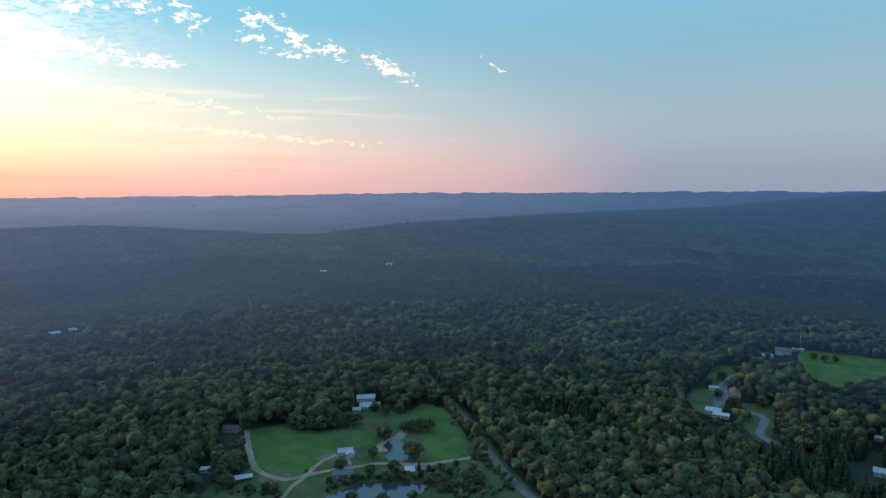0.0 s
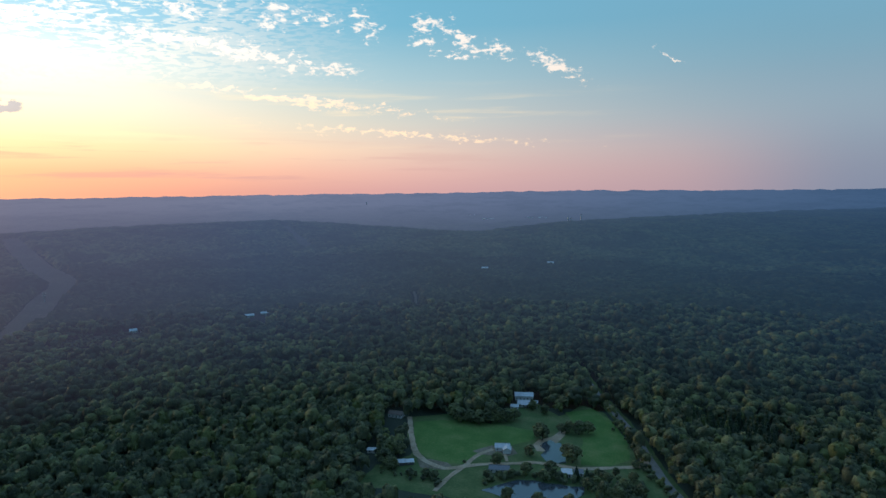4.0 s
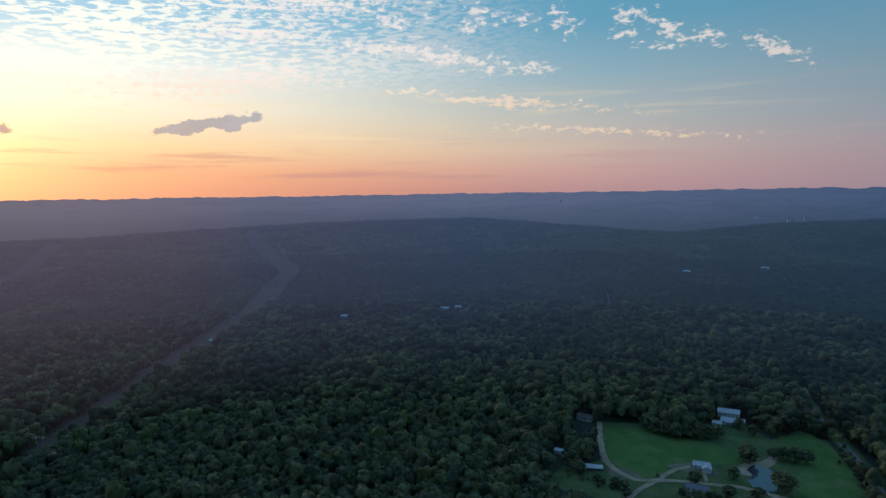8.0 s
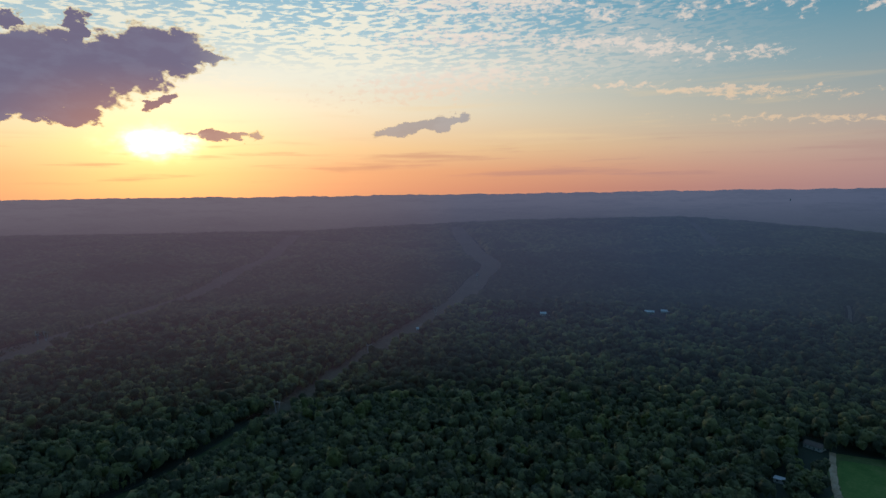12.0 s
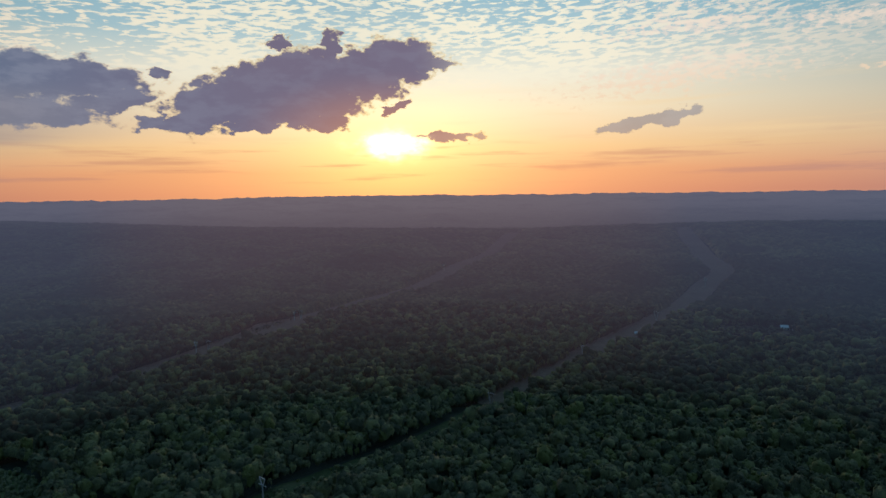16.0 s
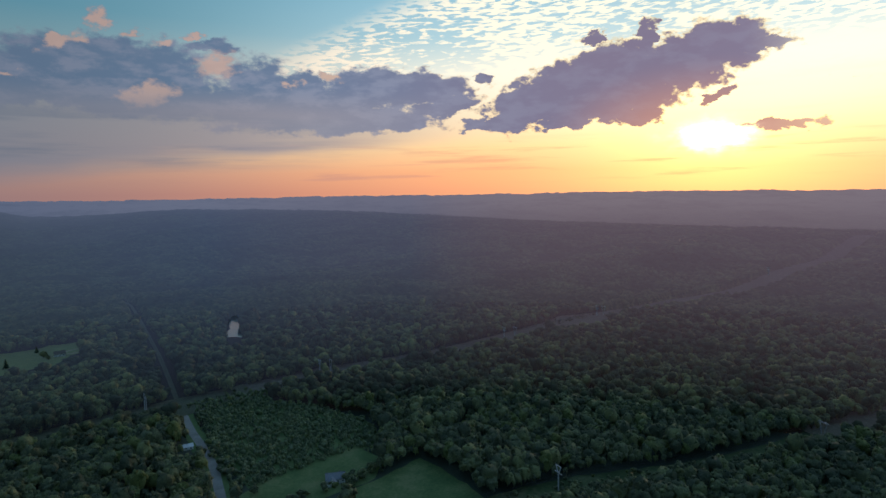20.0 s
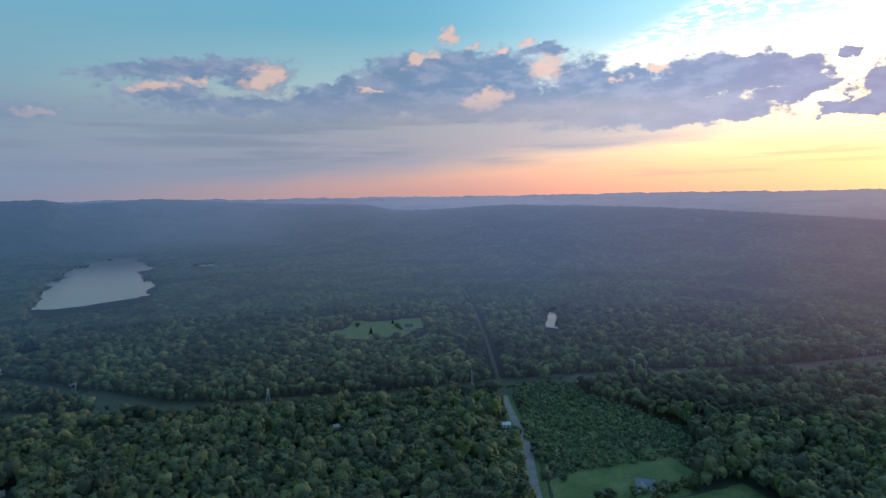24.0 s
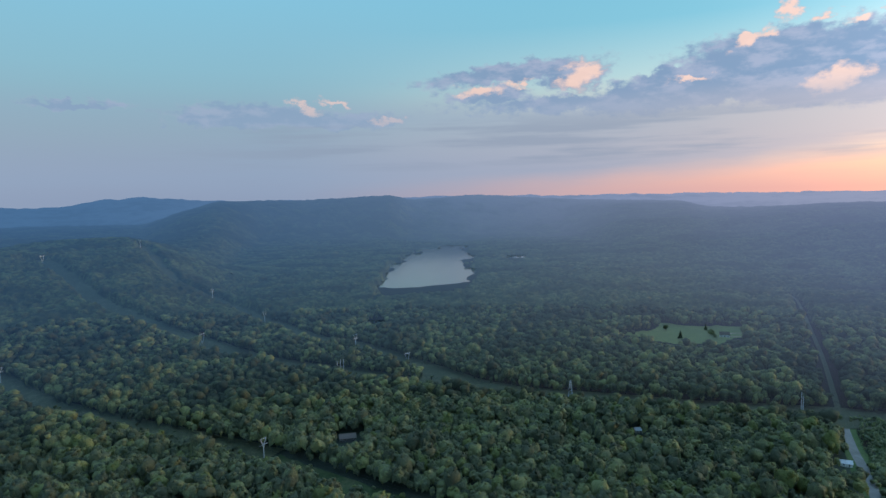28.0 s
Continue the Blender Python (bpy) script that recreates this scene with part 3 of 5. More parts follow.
HOUSE_YARD = [(-97, 448), (-86, 462), (-70, 464), (-64, 452), (-72, 445), (-88, 444)]
PULL_OFF = [(25, 469), (32, 463), (31, 452), (25, 456)]
POND_B = [(-80, 388), (-66, 401), (-58, 409), (-46, 411), (-30, 409), (-13, 409), (-12, 399), (-22, 386), (-50, 380)]
POND_C = [(-914, -499), (-928, -506), (-943, -499), (-931, -483), (-878, -454), (-827, -431), (-792, -409), (-794, -424), (-791, -434), (-842, -458)]
POND_D = [(-976, -1736), (-1054, -1709), (-989, -1615), (-938, -1651)]
POND_E = [(-281, -949), (-311, -939), (-295, -902), (-272, -909)]
BARE = [(-915, -6), (-985, 30), (-1012, 88), (-985, 106), (-950, 86), (-926, 44)]
FAR_CLEARING = [(-705, 622), (-712, 668), (-697, 698), (-660, 742), (-628, 714), (-646, 656)]
RIDGE_FIELD = [(840, 2130), (862, 2040), (830, 1820), (757, 1690), (716, 1730), (722, 1840)]
LINE_A = [(276, -1479), (234, -1472), (119, -1169), (21, -986), (-32, -893), (-70, -804), (-113, -734), (-166, -675), (-209, -611), (-286, -536), (-345, -484), (-437, -401), (-500, -355), (-575, -290), (-635, -240), (-718, -137), (-815, -49), (-888, 5), (-976, 86), (-1053, 165), (-1134, 248), (-1219, 353), (-1438, 553), (-1576, 677), (-1947, 925)]
LINE_B = [(61, -1634), (-3, -1343), (-68, -1268), (-105, -1165), (-131, -1013), (-175, -850), (-216, -783), (-248, -673), (-277, -568), (-300, -530)]
LINE_C = [(300, -950), (178, -798), (115, -677), (32, -576), (-56, -472), (-105, -389), (-200, -250), (-330, -80), (-402, 13), (-454, 131), (-515, 220), (-635, 392), (-734, 548), (-792, 633), (-861, 733), (-961, 861), (-1033, 971), (-1188, 1060), (-1343, 1161), (-1655, 1385)]
CUT = [(-1036, 1845), (-893, 1653), (-780, 1513)]
FAR_TRACK = [(-362, 1135), (-342, 1082), (-324, 1027), (-300, 985), (-262, 962)]
ROAD_A = [(-30, 700), (-8, 610), (8, 560), (17, 531), (26, 500), (31, 472), (36, 451), (41, 428), (48, 408), (57, 386), (80, 335)]
ROAD_B = [(-250, -120), (-300, -160), (-342, -194), (-373, -216), (-405, -238), (-436, -264), (-471, -296), (-529, -344), (-583, -386), (-690, -471), (-810, -571), (-1012, -742), (-1099, -827)]
TRACK = [(-167, 506), (-153, 467), (-143, 443), (-136, 431), (-125, 421), (-111, 415), (-98, 421), (-87, 427), (-65, 434), (-49, 439), (-37, 439), (-16, 437), (13, 446), (30, 452)]
DRIVE = [(-109, 380), (-104, 404), (-98, 421), (-95, 434), (-90, 446), (-83, 455)]
YARD_PATH = [(-74, 453), (-69, 436)]
SIDE_DRIVE = [(341, 690), (330, 669), (304, 641), (288, 625), (269, 589), (251, 554)]
SIDE_ROAD = [(275, 539), (279, 522), (259, 491), (258, 470), (262, 440)]
LOT = [(275, 610), (289, 617), (276, 582), (257, 557), (249, 557)]


def frayed(poly, swing, rounds, seed):
    """A shore or edge broken up into ever smaller bays."""
    rng = random.Random(seed)
    for _ in range(rounds):
        out = []
        for (x0, y0), (x1, y1) in zip(poly, poly[1:] + poly[:1]):
            k = rng.uniform(-swing, swing)
            out += [(x0, y0), ((x0 + x1) / 2 + k * (y1 - y0), (y0 + y1) / 2 - k * (x1 - x0))]
        poly = out
    return poly


LAKE, FIELD, POND_C, MEADOW, FAR_CLEARING = frayed(LAKE, 0.16, 3, 1), frayed(FIELD, 0.14, 3, 2), frayed(POND_C, 0.1, 2, 3), frayed(MEADOW, 0.08, 2, 4), frayed(FAR_CLEARING, 0.25, 3, 5)


def inside(px, py, poly):
    hit = np.zeros(px.shape, bool)
    for (x0, y0), (x1, y1) in zip(poly, poly[1:] + poly[:1]):
        if y0 == y1:
            continue
        cross = (y0 > py) != (y1 > py)
        hit ^= cross & (px < (x1 - x0) * (py - y0) / (y1 - y0) + x0)
    return hit


def off_line(px, py, line):
    best = np.full(px.shape, 1e9)
    for (x0, y0), (x1, y1) in zip(line, line[1:]):
        dx, dy = x1 - x0, y1 - y0
        u = np.clip(((px - x0) * dx + (py - y0) * dy) / (dx * dx + dy * dy), 0, 1)
        best = np.minimum(best, np.hypot(px - x0 - u * dx, py - y0 - u * dy))
    return best


OPEN = [HOME, MEADOW, LAWN, LAWN_B, FIELD, LOW_FIELD, LOW_FIELD_B, SCRUB, LAKE, [(x * 0.94, y * 0.94) for x, y in LAKE], POND_C, [(x * 0.945, y * 0.945) for x, y in POND_C], POND_D, POND_E, BARE, FAR_CLEARING, RIDGE_FIELD]
STRIPS = [(LINE_A[:16], 18), (LINE_A[15:19], 21), (LINE_A[18:], 28), (LINE_B, 16.5), (LINE_C[:12], 14), (LINE_C[11:15], 19), (LINE_C[14:], 29), (CUT, 16), (ROAD_A, 6.2), (ROAD_B[:7], 7.5), (ROAD_B[6:], 9.5), (SIDE_DRIVE, 7), (SIDE_ROAD, 7), (FAR_TRACK, 9)]
HOUSE_PLOTS = [(-124, -482, 12), (-346, -390, 9), (-433, -274, 10), (-179, 503, 12), (414, 737, 22), (384, 718, 14), (302, 420, 16), (283, 584, 13), (243, 533, 18), (270, 603, 8), (-72, 567, 17), (346, 474, 9), (-658, 732, 16), (-706, 522, 9), (-546, 876, 24), (-171, 428, 10)]


def wooded(px, py):
    """Where trees stand: clear of the open ground and not so close before it that they would hide it."""
    dist = np.hypot(px, py)
    ok = np.ones(px.shape, bool)
    for poly in OPEN:
        for k, limit in ((1.0, 9e9), (1.03, 9e9), (1.06, 9e9), (1.085, 640)):
            ok &= ~(inside(px * k, py * k, poly) & (dist < limit))
    for line, half in STRIPS:
        ok &= off_line(px, py, line) > half + 2.5 * wob(px, py, 17, 4)
    for hx, hy, hr in HOUSE_PLOTS:
        ok &= (np.hypot(px - hx, py - hy) > hr) & (np.hypot(px * 1.04 - hx, py * 1.04 - hy) > hr) & (np.hypot(px * 1.075 - hx, py * 1.075 - hy) > hr)
    return ok


def patch(name, poly, mat, label, category, lift=0.12, kind="structure", cuts=2, level=False):
    """A draped piece of ground with a slightly ragged edge."""
    pts = []
    rng = random.Random(len(poly) * 7 + int(abs(poly[0][0])))
    for (x0, y0), (x1, y1) in zip(poly, poly[1:] + poly[:1]):
        n = max(1, int(math.hypot(x1 - x0, y1 - y0) / 7))
        for k in range(n):
            u = k / n
            pts.append((x0 + (x1 - x0) * u + rng.uniform(-1.1, 1.1), y0 + (y1 - y0) * u + rng.uniform(-1.1, 1.1)))
    bm = bmesh.new()
    f = bm.faces.new([bm.verts.new((x, y, 0)) for x, y in pts])
    bmesh.ops.triangulate(bm, faces=[f])
    if cuts:
        bmesh.ops.subdivide_edges(bm, edges=bm.edges[:], cuts=cuts, use_grid_fill=True)
    zs = height([w.co.x for w in bm.verts], [w.co.y for w in bm.verts])
    for w, z in zip(bm.verts, zs):
        w.co.z = (max(zs) if level == "top" else 0.0 if level else z) + lift
    if sum(g.normal.z for g in bm.faces) < 0:
        bmesh.ops.reverse_faces(bm, faces=bm.faces[:])
    me = bpy.data.meshes.new(name)
    bm.to_mesh(me), bm.free()
    me.materials.append(mat)
    return tagged(new(name, me), label, category, kind=kind)


def resample(line, step):
    out = []
    P = [Vector((x, y, 0)) for x, y in line]
    P = [2 * P[0] - P[1]] + P + [2 * P[-1] - P[-2]]
    for a, b, c, d in zip(P, P[1:], P[2:], P[3:]):
        n = max(2, int((c - b).length / step))
        for k in range(n):
            u = k / n
            out.append(0.5 * (2 * b + (c - a) * u + (2 * a - 5 * b + 4 * c - d) * u * u + (3 * b - a - 3 * c + d) * u ** 3))
    return out + [P[-2]]


def strip(name, line, half, mat, label, category, lift=0.2, ragged=0.0, step=6.0, shift=0.0):
    """A ribbon of road, track or mown grass that follows the ground."""
    pts = resample(line, step)
    rng = random.Random(int(abs(line[0][0])) + len(line))
    vs, cols = [], (-1.0, -0.33, 0.33, 1.0)
    for k, p in enumerate(pts):
        t = (pts[min(k + 1, len(pts) - 1)] - pts[max(k - 1, 0)]).normalized()
        side = Vector((-t.y, t.x, 0))
        for c in cols:
            w = half + (rng.uniform(-ragged, ragged) if abs(c) == 1 else 0)
            s = p + side * (c * w + shift)
            vs.append((s.x, s.y, float(height(s.x, s.y)) + lift + (0.04 if abs(c) < 1 else 0)))
    fs = [(4 * k + j, 4 * k + j + 1, 4 * k + j + 5, 4 * k + j + 4) for k in range(len(pts) - 1) for j in range(3)]
    a, b, c = (Vector(vs[i]) for i in fs[0][:3])
    if (b - a).cross(c - a).z < 0:
        fs = [g[::-1] for g in fs]
    return tagged(new(name, mesh_from(name, vs, fs, mat)), label, category, kind="structure")


for line, half in ((LINE_A, 17), (LINE_B, 15), (LINE_C, 14.5), (CUT, 13)):
    runs = [[line[0]]]
    for p0, p1 in zip(line, line[1:]):
        if (math.hypot(*p0) < 560, p0[1] > -320) != (math.hypot(*p1) < 560, p1[1] > -320):
            runs[-1].append(p1)
            runs.append([p1])
        else:
            runs[-1].append(p1)
    for run in (g for g in runs if len(g) > 1):
        if math.hypot(*run[len(run) // 2]) < 560:
            strip("ground_swath", run, half, M_SWATH, "pale dry grass in a cleared power line corridor", "cleared strip", 0.3, 1.5, 10)
        else:
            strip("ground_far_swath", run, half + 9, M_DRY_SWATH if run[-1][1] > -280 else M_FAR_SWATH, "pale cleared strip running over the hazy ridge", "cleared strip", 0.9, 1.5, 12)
patch("ground_homestead", HOME, M_ROUGH, "rough mown grass round the farmhouses and ponds", "grass", 0.10)
patch("ground_pasture", GRASS_A, M_GRASS, "bright green pasture beside the dirt track", "pasture", 0.22)
patch("ground_pasture", GRASS_B, M_GRASS, "bright green meadow beside the country road", "meadow", 0.22)
patch("ground_meadow", MEADOW, M_GRASS, "wide green hay meadow with a few trees", "meadow", 0.12)
patch("ground_lawn", LAWN, M_ROUGH, "lawn round the white buildings", "lawn", 0.12)
patch("ground_lawn", LAWN_B, M_ROUGH, "dry grass beside the paved turning", "grass", 0.12)
patch("ground_field", FIELD, M_FAR_GRASS, "open green field with a lone conifer", "field", 0.2)
patch("ground_field", LOW_FIELD, M_ROUGH, "mown green field round a grey-roofed house", "field", 0.24)
patch("ground_field", LOW_FIELD_B, M_ROUGH, "dim green field beside the woods", "field", 0.3)
patch("ground_scrub", SCRUB, M_ROUGH, "overgrown clearing with rows of young trees", "scrub land", 0.12)
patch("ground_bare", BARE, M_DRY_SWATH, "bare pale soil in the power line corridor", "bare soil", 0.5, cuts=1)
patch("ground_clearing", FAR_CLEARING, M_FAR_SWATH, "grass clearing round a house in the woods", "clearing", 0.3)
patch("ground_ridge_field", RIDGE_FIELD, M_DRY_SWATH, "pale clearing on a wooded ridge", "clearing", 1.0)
patch("pavement_lot", LOT, M_PAVED, "grey asphalt yard between the buildings", "yard", 0.26, cuts=0)
patch("water_lake", LAKE, M_WATER, "wide still lake reflecting the dusk sky", "lake", 1.0, level=True, cuts=0)
patch("water_pond", POND_A, M_WATER, "small still pond beside a dirt track", "pond", 0.3, cuts=0)
patch("water_pond", POND_B, M_WATER, "dark still pond with wooded banks", "pond", 0.3, cuts=0)
patch("water_pond", POND_C, M_WATER, "small bright pond among the woods", "pond", 0.4, level="top")
patch("water_pond", POND_D, M_WATER, "shallow pond far off in the woods", "pond", 0.8, level="top")
patch("water_pond", POND_E, M_WATER, "dark pond hidden in the woods", "pond", 0.4, level="top")
strip("ground_verge", ROAD_A, 6.5, M_ROUGH, "mown grass verge along the country road", "grass verge", 0.22, 0.8)
strip("ground_verge", ROAD_B[:8], 8.0, M_ROUGH, "rough grass verge along the straight road", "grass verge", 0.34, 1.0)
strip("road_country", ROAD_A, 3.1, M_ROAD, "worn grey asphalt country road through the woods", "road", 0.34)
strip("road_highway", ROAD_B[:8], 3.3, M_ROAD, "two-lane asphalt road running straight through the woods", "road", 0.5)
strip("road_highway", ROAD_B[7:], 2.4, M_FAR_SWATH, "straight narrow road under overhanging trees", "road", 0.5)
strip("road_far_track", FAR_TRACK, 2.5, M_DRY_SWATH, "pale dirt track bending through far woods", "dirt track", 0.9, 0.5, 8)
strip("road_track", TRACK, 2.3, M_DIRT, "pale dirt farm track", "dirt track", 0.36, 0.5, 4)
strip("road_drive", DRIVE, 1.9, M_DIRT, "pale gravel drive to the farmhouse", "drive", 0.42, 0.2, 4)
strip("road_path", YARD_PATH, 1.2, M_DIRT, "short pale path from the farmhouse", "path", 0.42, 0.2, 4)
patch("ground_bank", BANK_A, M_DIRT, "bare earth bank beside the pond", "bank", 0.24)
patch("ground_yard", YARD_SOIL, M_BARE, "worn bare soil where the track bends", "bare soil", 0.24)
patch("ground_yard", HOUSE_YARD, M_BARE, "trodden yard round the farmhouse", "yard", 0.3)
patch("ground_verge", PULL_OFF, M_DIRT, "pale gravel pull-off beside the road", "gravel", 0.4, cuts=0)
strip("road_side", SIDE_DRIVE, 2.2, M_PAVED, "narrow asphalt drive between the buildings", "drive", 0.34, 0.2, 5)
strip("road_side", SIDE_ROAD, 3.2, M_PAVED, "asphalt side road among the trees", "road", 0.34, 0.2, 5)

# ---- woods ----
PHI = (1 + 5 ** 0.5) / 2
ICO_V = np.array([(-1, PHI, 0), (1, PHI, 0), (-1, -PHI, 0), (1, -PHI, 0), (0, -1, PHI), (0, 1, PHI), (0, -1, -PHI), (0, 1, -PHI), (PHI, 0, -1), (PHI, 0, 1), (-PHI, 0, -1), (-PHI, 0, 1)]) / (1 + PHI * PHI) ** 0.5
ICO_F = [(0, 11, 5), (0, 5, 1), (0, 1, 7), (0, 7, 10), (0, 10, 11), (1, 5, 9), (5, 11, 4), (11, 10, 2), (10, 7, 6), (7, 1, 8), (3, 9, 4), (3, 4, 2), (3, 2, 6), (3, 6, 8), (3, 8, 9), (4, 9, 5), (2, 4, 11), (6, 2, 10), (8, 6, 7), (9, 8, 1)]
ICO_F = np.array(ICO_F)


def lobe(rng, centre, radius, squash):
    q = Matrix.Rotation(rng.uniform(0, 6.28), 3, (rng.uniform(-1, 1), rng.uniform(-1, 1), rng.uniform(-1, 1) + 0.01))
    v = ICO_V @ np.array(q).T
    v = v * (1 + np.array([[rng.uniform(-0.22, 0.22)] for _ in range(12)]))
    return v * radius * np.array([1, 1, squash]) + np.array(centre)


OCT_V = np.array([(1, 0, 0), (-1, 0, 0), (0, 1, 0), (0, -1, 0), (0, 0, 1), (0, 0, -1)], float)
OCT_ALL = np.array([(0, 2, 4), (2, 1, 4), (1, 3, 4), (3, 0, 4), (2, 0, 5), (1, 2, 5), (3, 1, 5), (0, 3, 5)])


def tuft(rng, centre, radius, squash=0.8):
    """A small angular clump of leaves."""
    q = Matrix.Rotation(rng.uniform(0, 6.28), 3, (rng.uniform(-1, 1), rng.uniform(-1, 1), rng.uniform(-1, 1) + 0.01))
    v = OCT_V @ np.array(q).T * (1 + np.array([[rng.uniform(-0.35, 0.35)] for _ in range(6)]))
    return v * radius * np.array([1, 1, squash]) + np.array(centre)


def finer(v, f):
    """Each triangle split into four, on the unit sphere."""
    pts, index, out = [tuple(p) for p in v], {}, []

    def middle(a, c):
        key = (min(a, c), max(a, c))
        if key not in index:
            m = (np.array(pts[a]) + np.array(pts[c])) / 2
            index[key] = len(pts)
            pts.append(tuple(m / np.linalg.norm(m)))
        return index[key]

    for a, c, d in f:
        x, y, z = middle(a, c), middle(c, d), middle(d, a)
        out += [(a, x, z), (c, y, x), (d, z, y), (x, y, z)]
    return np.array(pts), np.array(out)


BALL_V, BALL_F = finer(ICO_V, ICO_F)


def no_floor(v, f, limit=-0.5):
    """Leaves out the faces that look straight down and are never seen."""
    return f[v[f].mean(1)[:, 2] > limit]


BALL_F = no_floor(BALL_V, BALL_F)
LOBE_F = no_floor(ICO_V, ICO_F)
OCT_F = OCT_ALL


def dome(rng, centre, radius, squash):
    """A lumpy rounded mass of leaves."""
    o = Vector((rng.uniform(0, 50), rng.uniform(0, 50), rng.uniform(0, 50)))
    k = np.array([1 + 0.42 * noise.noise(Vector(p) * 1.5 + o) + 0.34 * noise.noise(Vector(p) * 3.3 + o) for p in BALL_V])
    return BALL_V * k[:, None] * radius * np.array([1, 1, squash]) + np.array(centre)


def bud(rng, centre, radius, squash=0.85):
    """A small side lobe of a crown."""
    v = ICO_V * (1 + np.array([[rng.uniform(-0.25, 0.25)] for _ in range(12)]))
    return v * radius * np.array([1, 1, squash]) + np.array(centre)


def crown(rng, buds, kind):
    """The points and triangles of one crown, one metre in radius, its foot at z = 0."""
    vs, fs, n = [], [], 0

    def take(v, f):
        nonlocal n
        vs.append(v), fs.append(f + n)
        n += len(v)

    if kind == "pine":
        for k in range(5):
            u = k / 4
            take(bud(rng, (rng.uniform(-0.1, 0.1), rng.uniform(-0.1, 0.1), 0.9 + 2.0 * u), 0.74 * (1 - 0.72 * u), 0.8), LOBE_F)
    elif kind == "far":
        take(tuft(rng, (0, 0, 1.4), 1.05, 0.95), OCT_F)
    elif kind == "small":
        for k in range(buds):
            a, d = 2.4 * k + rng.uniform(-0.5, 0.5), 0.0 if buds == 1 else 0.36
            take(bud(rng, (d * math.cos(a), d * math.sin(a), 1.45 + 0.3 * (k % 2) + rng.uniform(-0.1, 0.1)), rng.uniform(0.66, 0.8)), LOBE_F)
    else:
        ox, oy = rng.uniform(-0.12, 0.12), rng.uniform(-0.12, 0.12)
        take(dome(rng, (ox, oy, 1.7), rng.uniform(0.76, 0.88), rng.uniform(0.82, 1.1)), BALL_F)
        for k in range(buds):
            a, up = 2.4 * k + rng.uniform(-0.5, 0.5), rng.uniform(-0.3, 1.2)
            d = math.cos(up) * rng.uniform(0.62, 0.92)
            take(tuft(rng, (ox + d * math.cos(a), oy + d * math.sin(a), 1.6 + 0.95 * math.sin(up)), rng.uniform(0.22, 0.4), 1.0), OCT_F)
    return np.concatenate(vs), np.concatenate(fs)


def plant(name, points, size, tall, templates, mat, seed, stem=0.0):
    """One mesh of many crowns. points: x, y; size: crown radius; tall: stretch."""
    rs = np.random.RandomState(seed)
    pick = rs.randint(0, len(templates), len(points))
    z = height(points[:, 0], points[:, 1])
    turn = rs.uniform(0, 6.283, len(points))
    # one random value per tree, no shade in it
    species_and_shade = rs.uniform(0, 1, len(points))
    allv, allf, kinds, base = [], [], [], 0
    for k, (tv, tf) in enumerate(templates):
        m = pick == k
        n = int(m.sum())
        if not n:
            continue
        c, s = np.cos(turn[m])[:, None], np.sin(turn[m])[:, None]
        S = size[m][:, None]
        x = (tv[None, :, 0] * c - tv[None, :, 1] * s) * S + points[m, 0][:, None]
        y = (tv[None, :, 0] * s + tv[None, :, 1] * c) * S + points[m, 1][:, None]
        low = tv[None, :, 2] - 0.6 * np.clip((1.5 - tv[None, :, 2]) / 0.75, 0, 1)
        zz = low * S * tall[m][:, None] + z[m][:, None] + stem * np.clip((tv[None, :, 2] - 0.75) / 0.8, 0, 1)
        allv.append(np.stack([x, y, zz], -1).reshape(-1, 3))
        allf.append((tf[None] + (np.arange(n) * len(tv))[:, None, None]).reshape(-1, 3) + base)
        kinds.append(np.repeat(species_and_shade[m], len(tv)))
        base += n * len(tv)
    me = mesh_from(name, np.concatenate(allv), np.concatenate(allf), mat)
    me.attributes.new("species_and_shade", "FLOAT", "POINT").data.foreach_set("value", np.concatenate(kinds).astype(np.float32))
    return new(name, me)


def scatter(r0, r1, a0, a1, gap, seed):
    """Jittered points in a ring sector, angles in degrees."""
    rs = np.random.RandomState(seed)
    n = int(2 * r1 / gap) + 2
    g = (np.arange(n) - n / 2) * gap
    X, Y = np.meshgrid(g, g)
    X[1::2] += gap / 2
    X = (X + rs.uniform(-0.34, 0.34, X.shape) * gap).ravel()
    Y = (Y + rs.uniform(-0.34, 0.34, Y.shape) * gap).ravel()
    r = np.hypot(X, Y)
    az = (np.degrees(np.arctan2(-X, Y)) - a0) % 360
    m = (r >= r0) & (r < r1) & (az < a1 - a0)
    X, Y = X[m], Y[m]
    m = wooded(X, Y)
    return np.stack([X[m], Y[m]], -1)


rng = random.Random(5)
BROAD = [crown(rng, 7, "broad") for _ in range(14)]
BROAD_MID = [crown(rng, 2, "small") for _ in range(12)]
BROAD_FAR = [crown(rng, 2, "small") for _ in range(8)]
BUSHES = [crown(rng, 1, "small") for _ in range(8)]
CLUMPS = [crown(rng, 0, "far") for _ in range(8)]
PINES = [crown(rng, 0, "pine") for _ in range(6)]


def sizes(n, mean, spread, seed):
    rs = np.random.RandomState(seed)
    return mean * np.clip(np.exp(rs.normal(0, spread, n)), 0.55, 1.7), np.clip(rs.normal(1.0, 0.14, n), 0.7, 1.4)


def piny(P):
    """Conifers grow only on the slope east of the country road."""
    return (P[:, 0] > 70) & (wob(P[:, 0], P[:, 1], 62, 6) + 0.5 * wob(P[:, 0], P[:, 1], 19, 8) > 0.3)


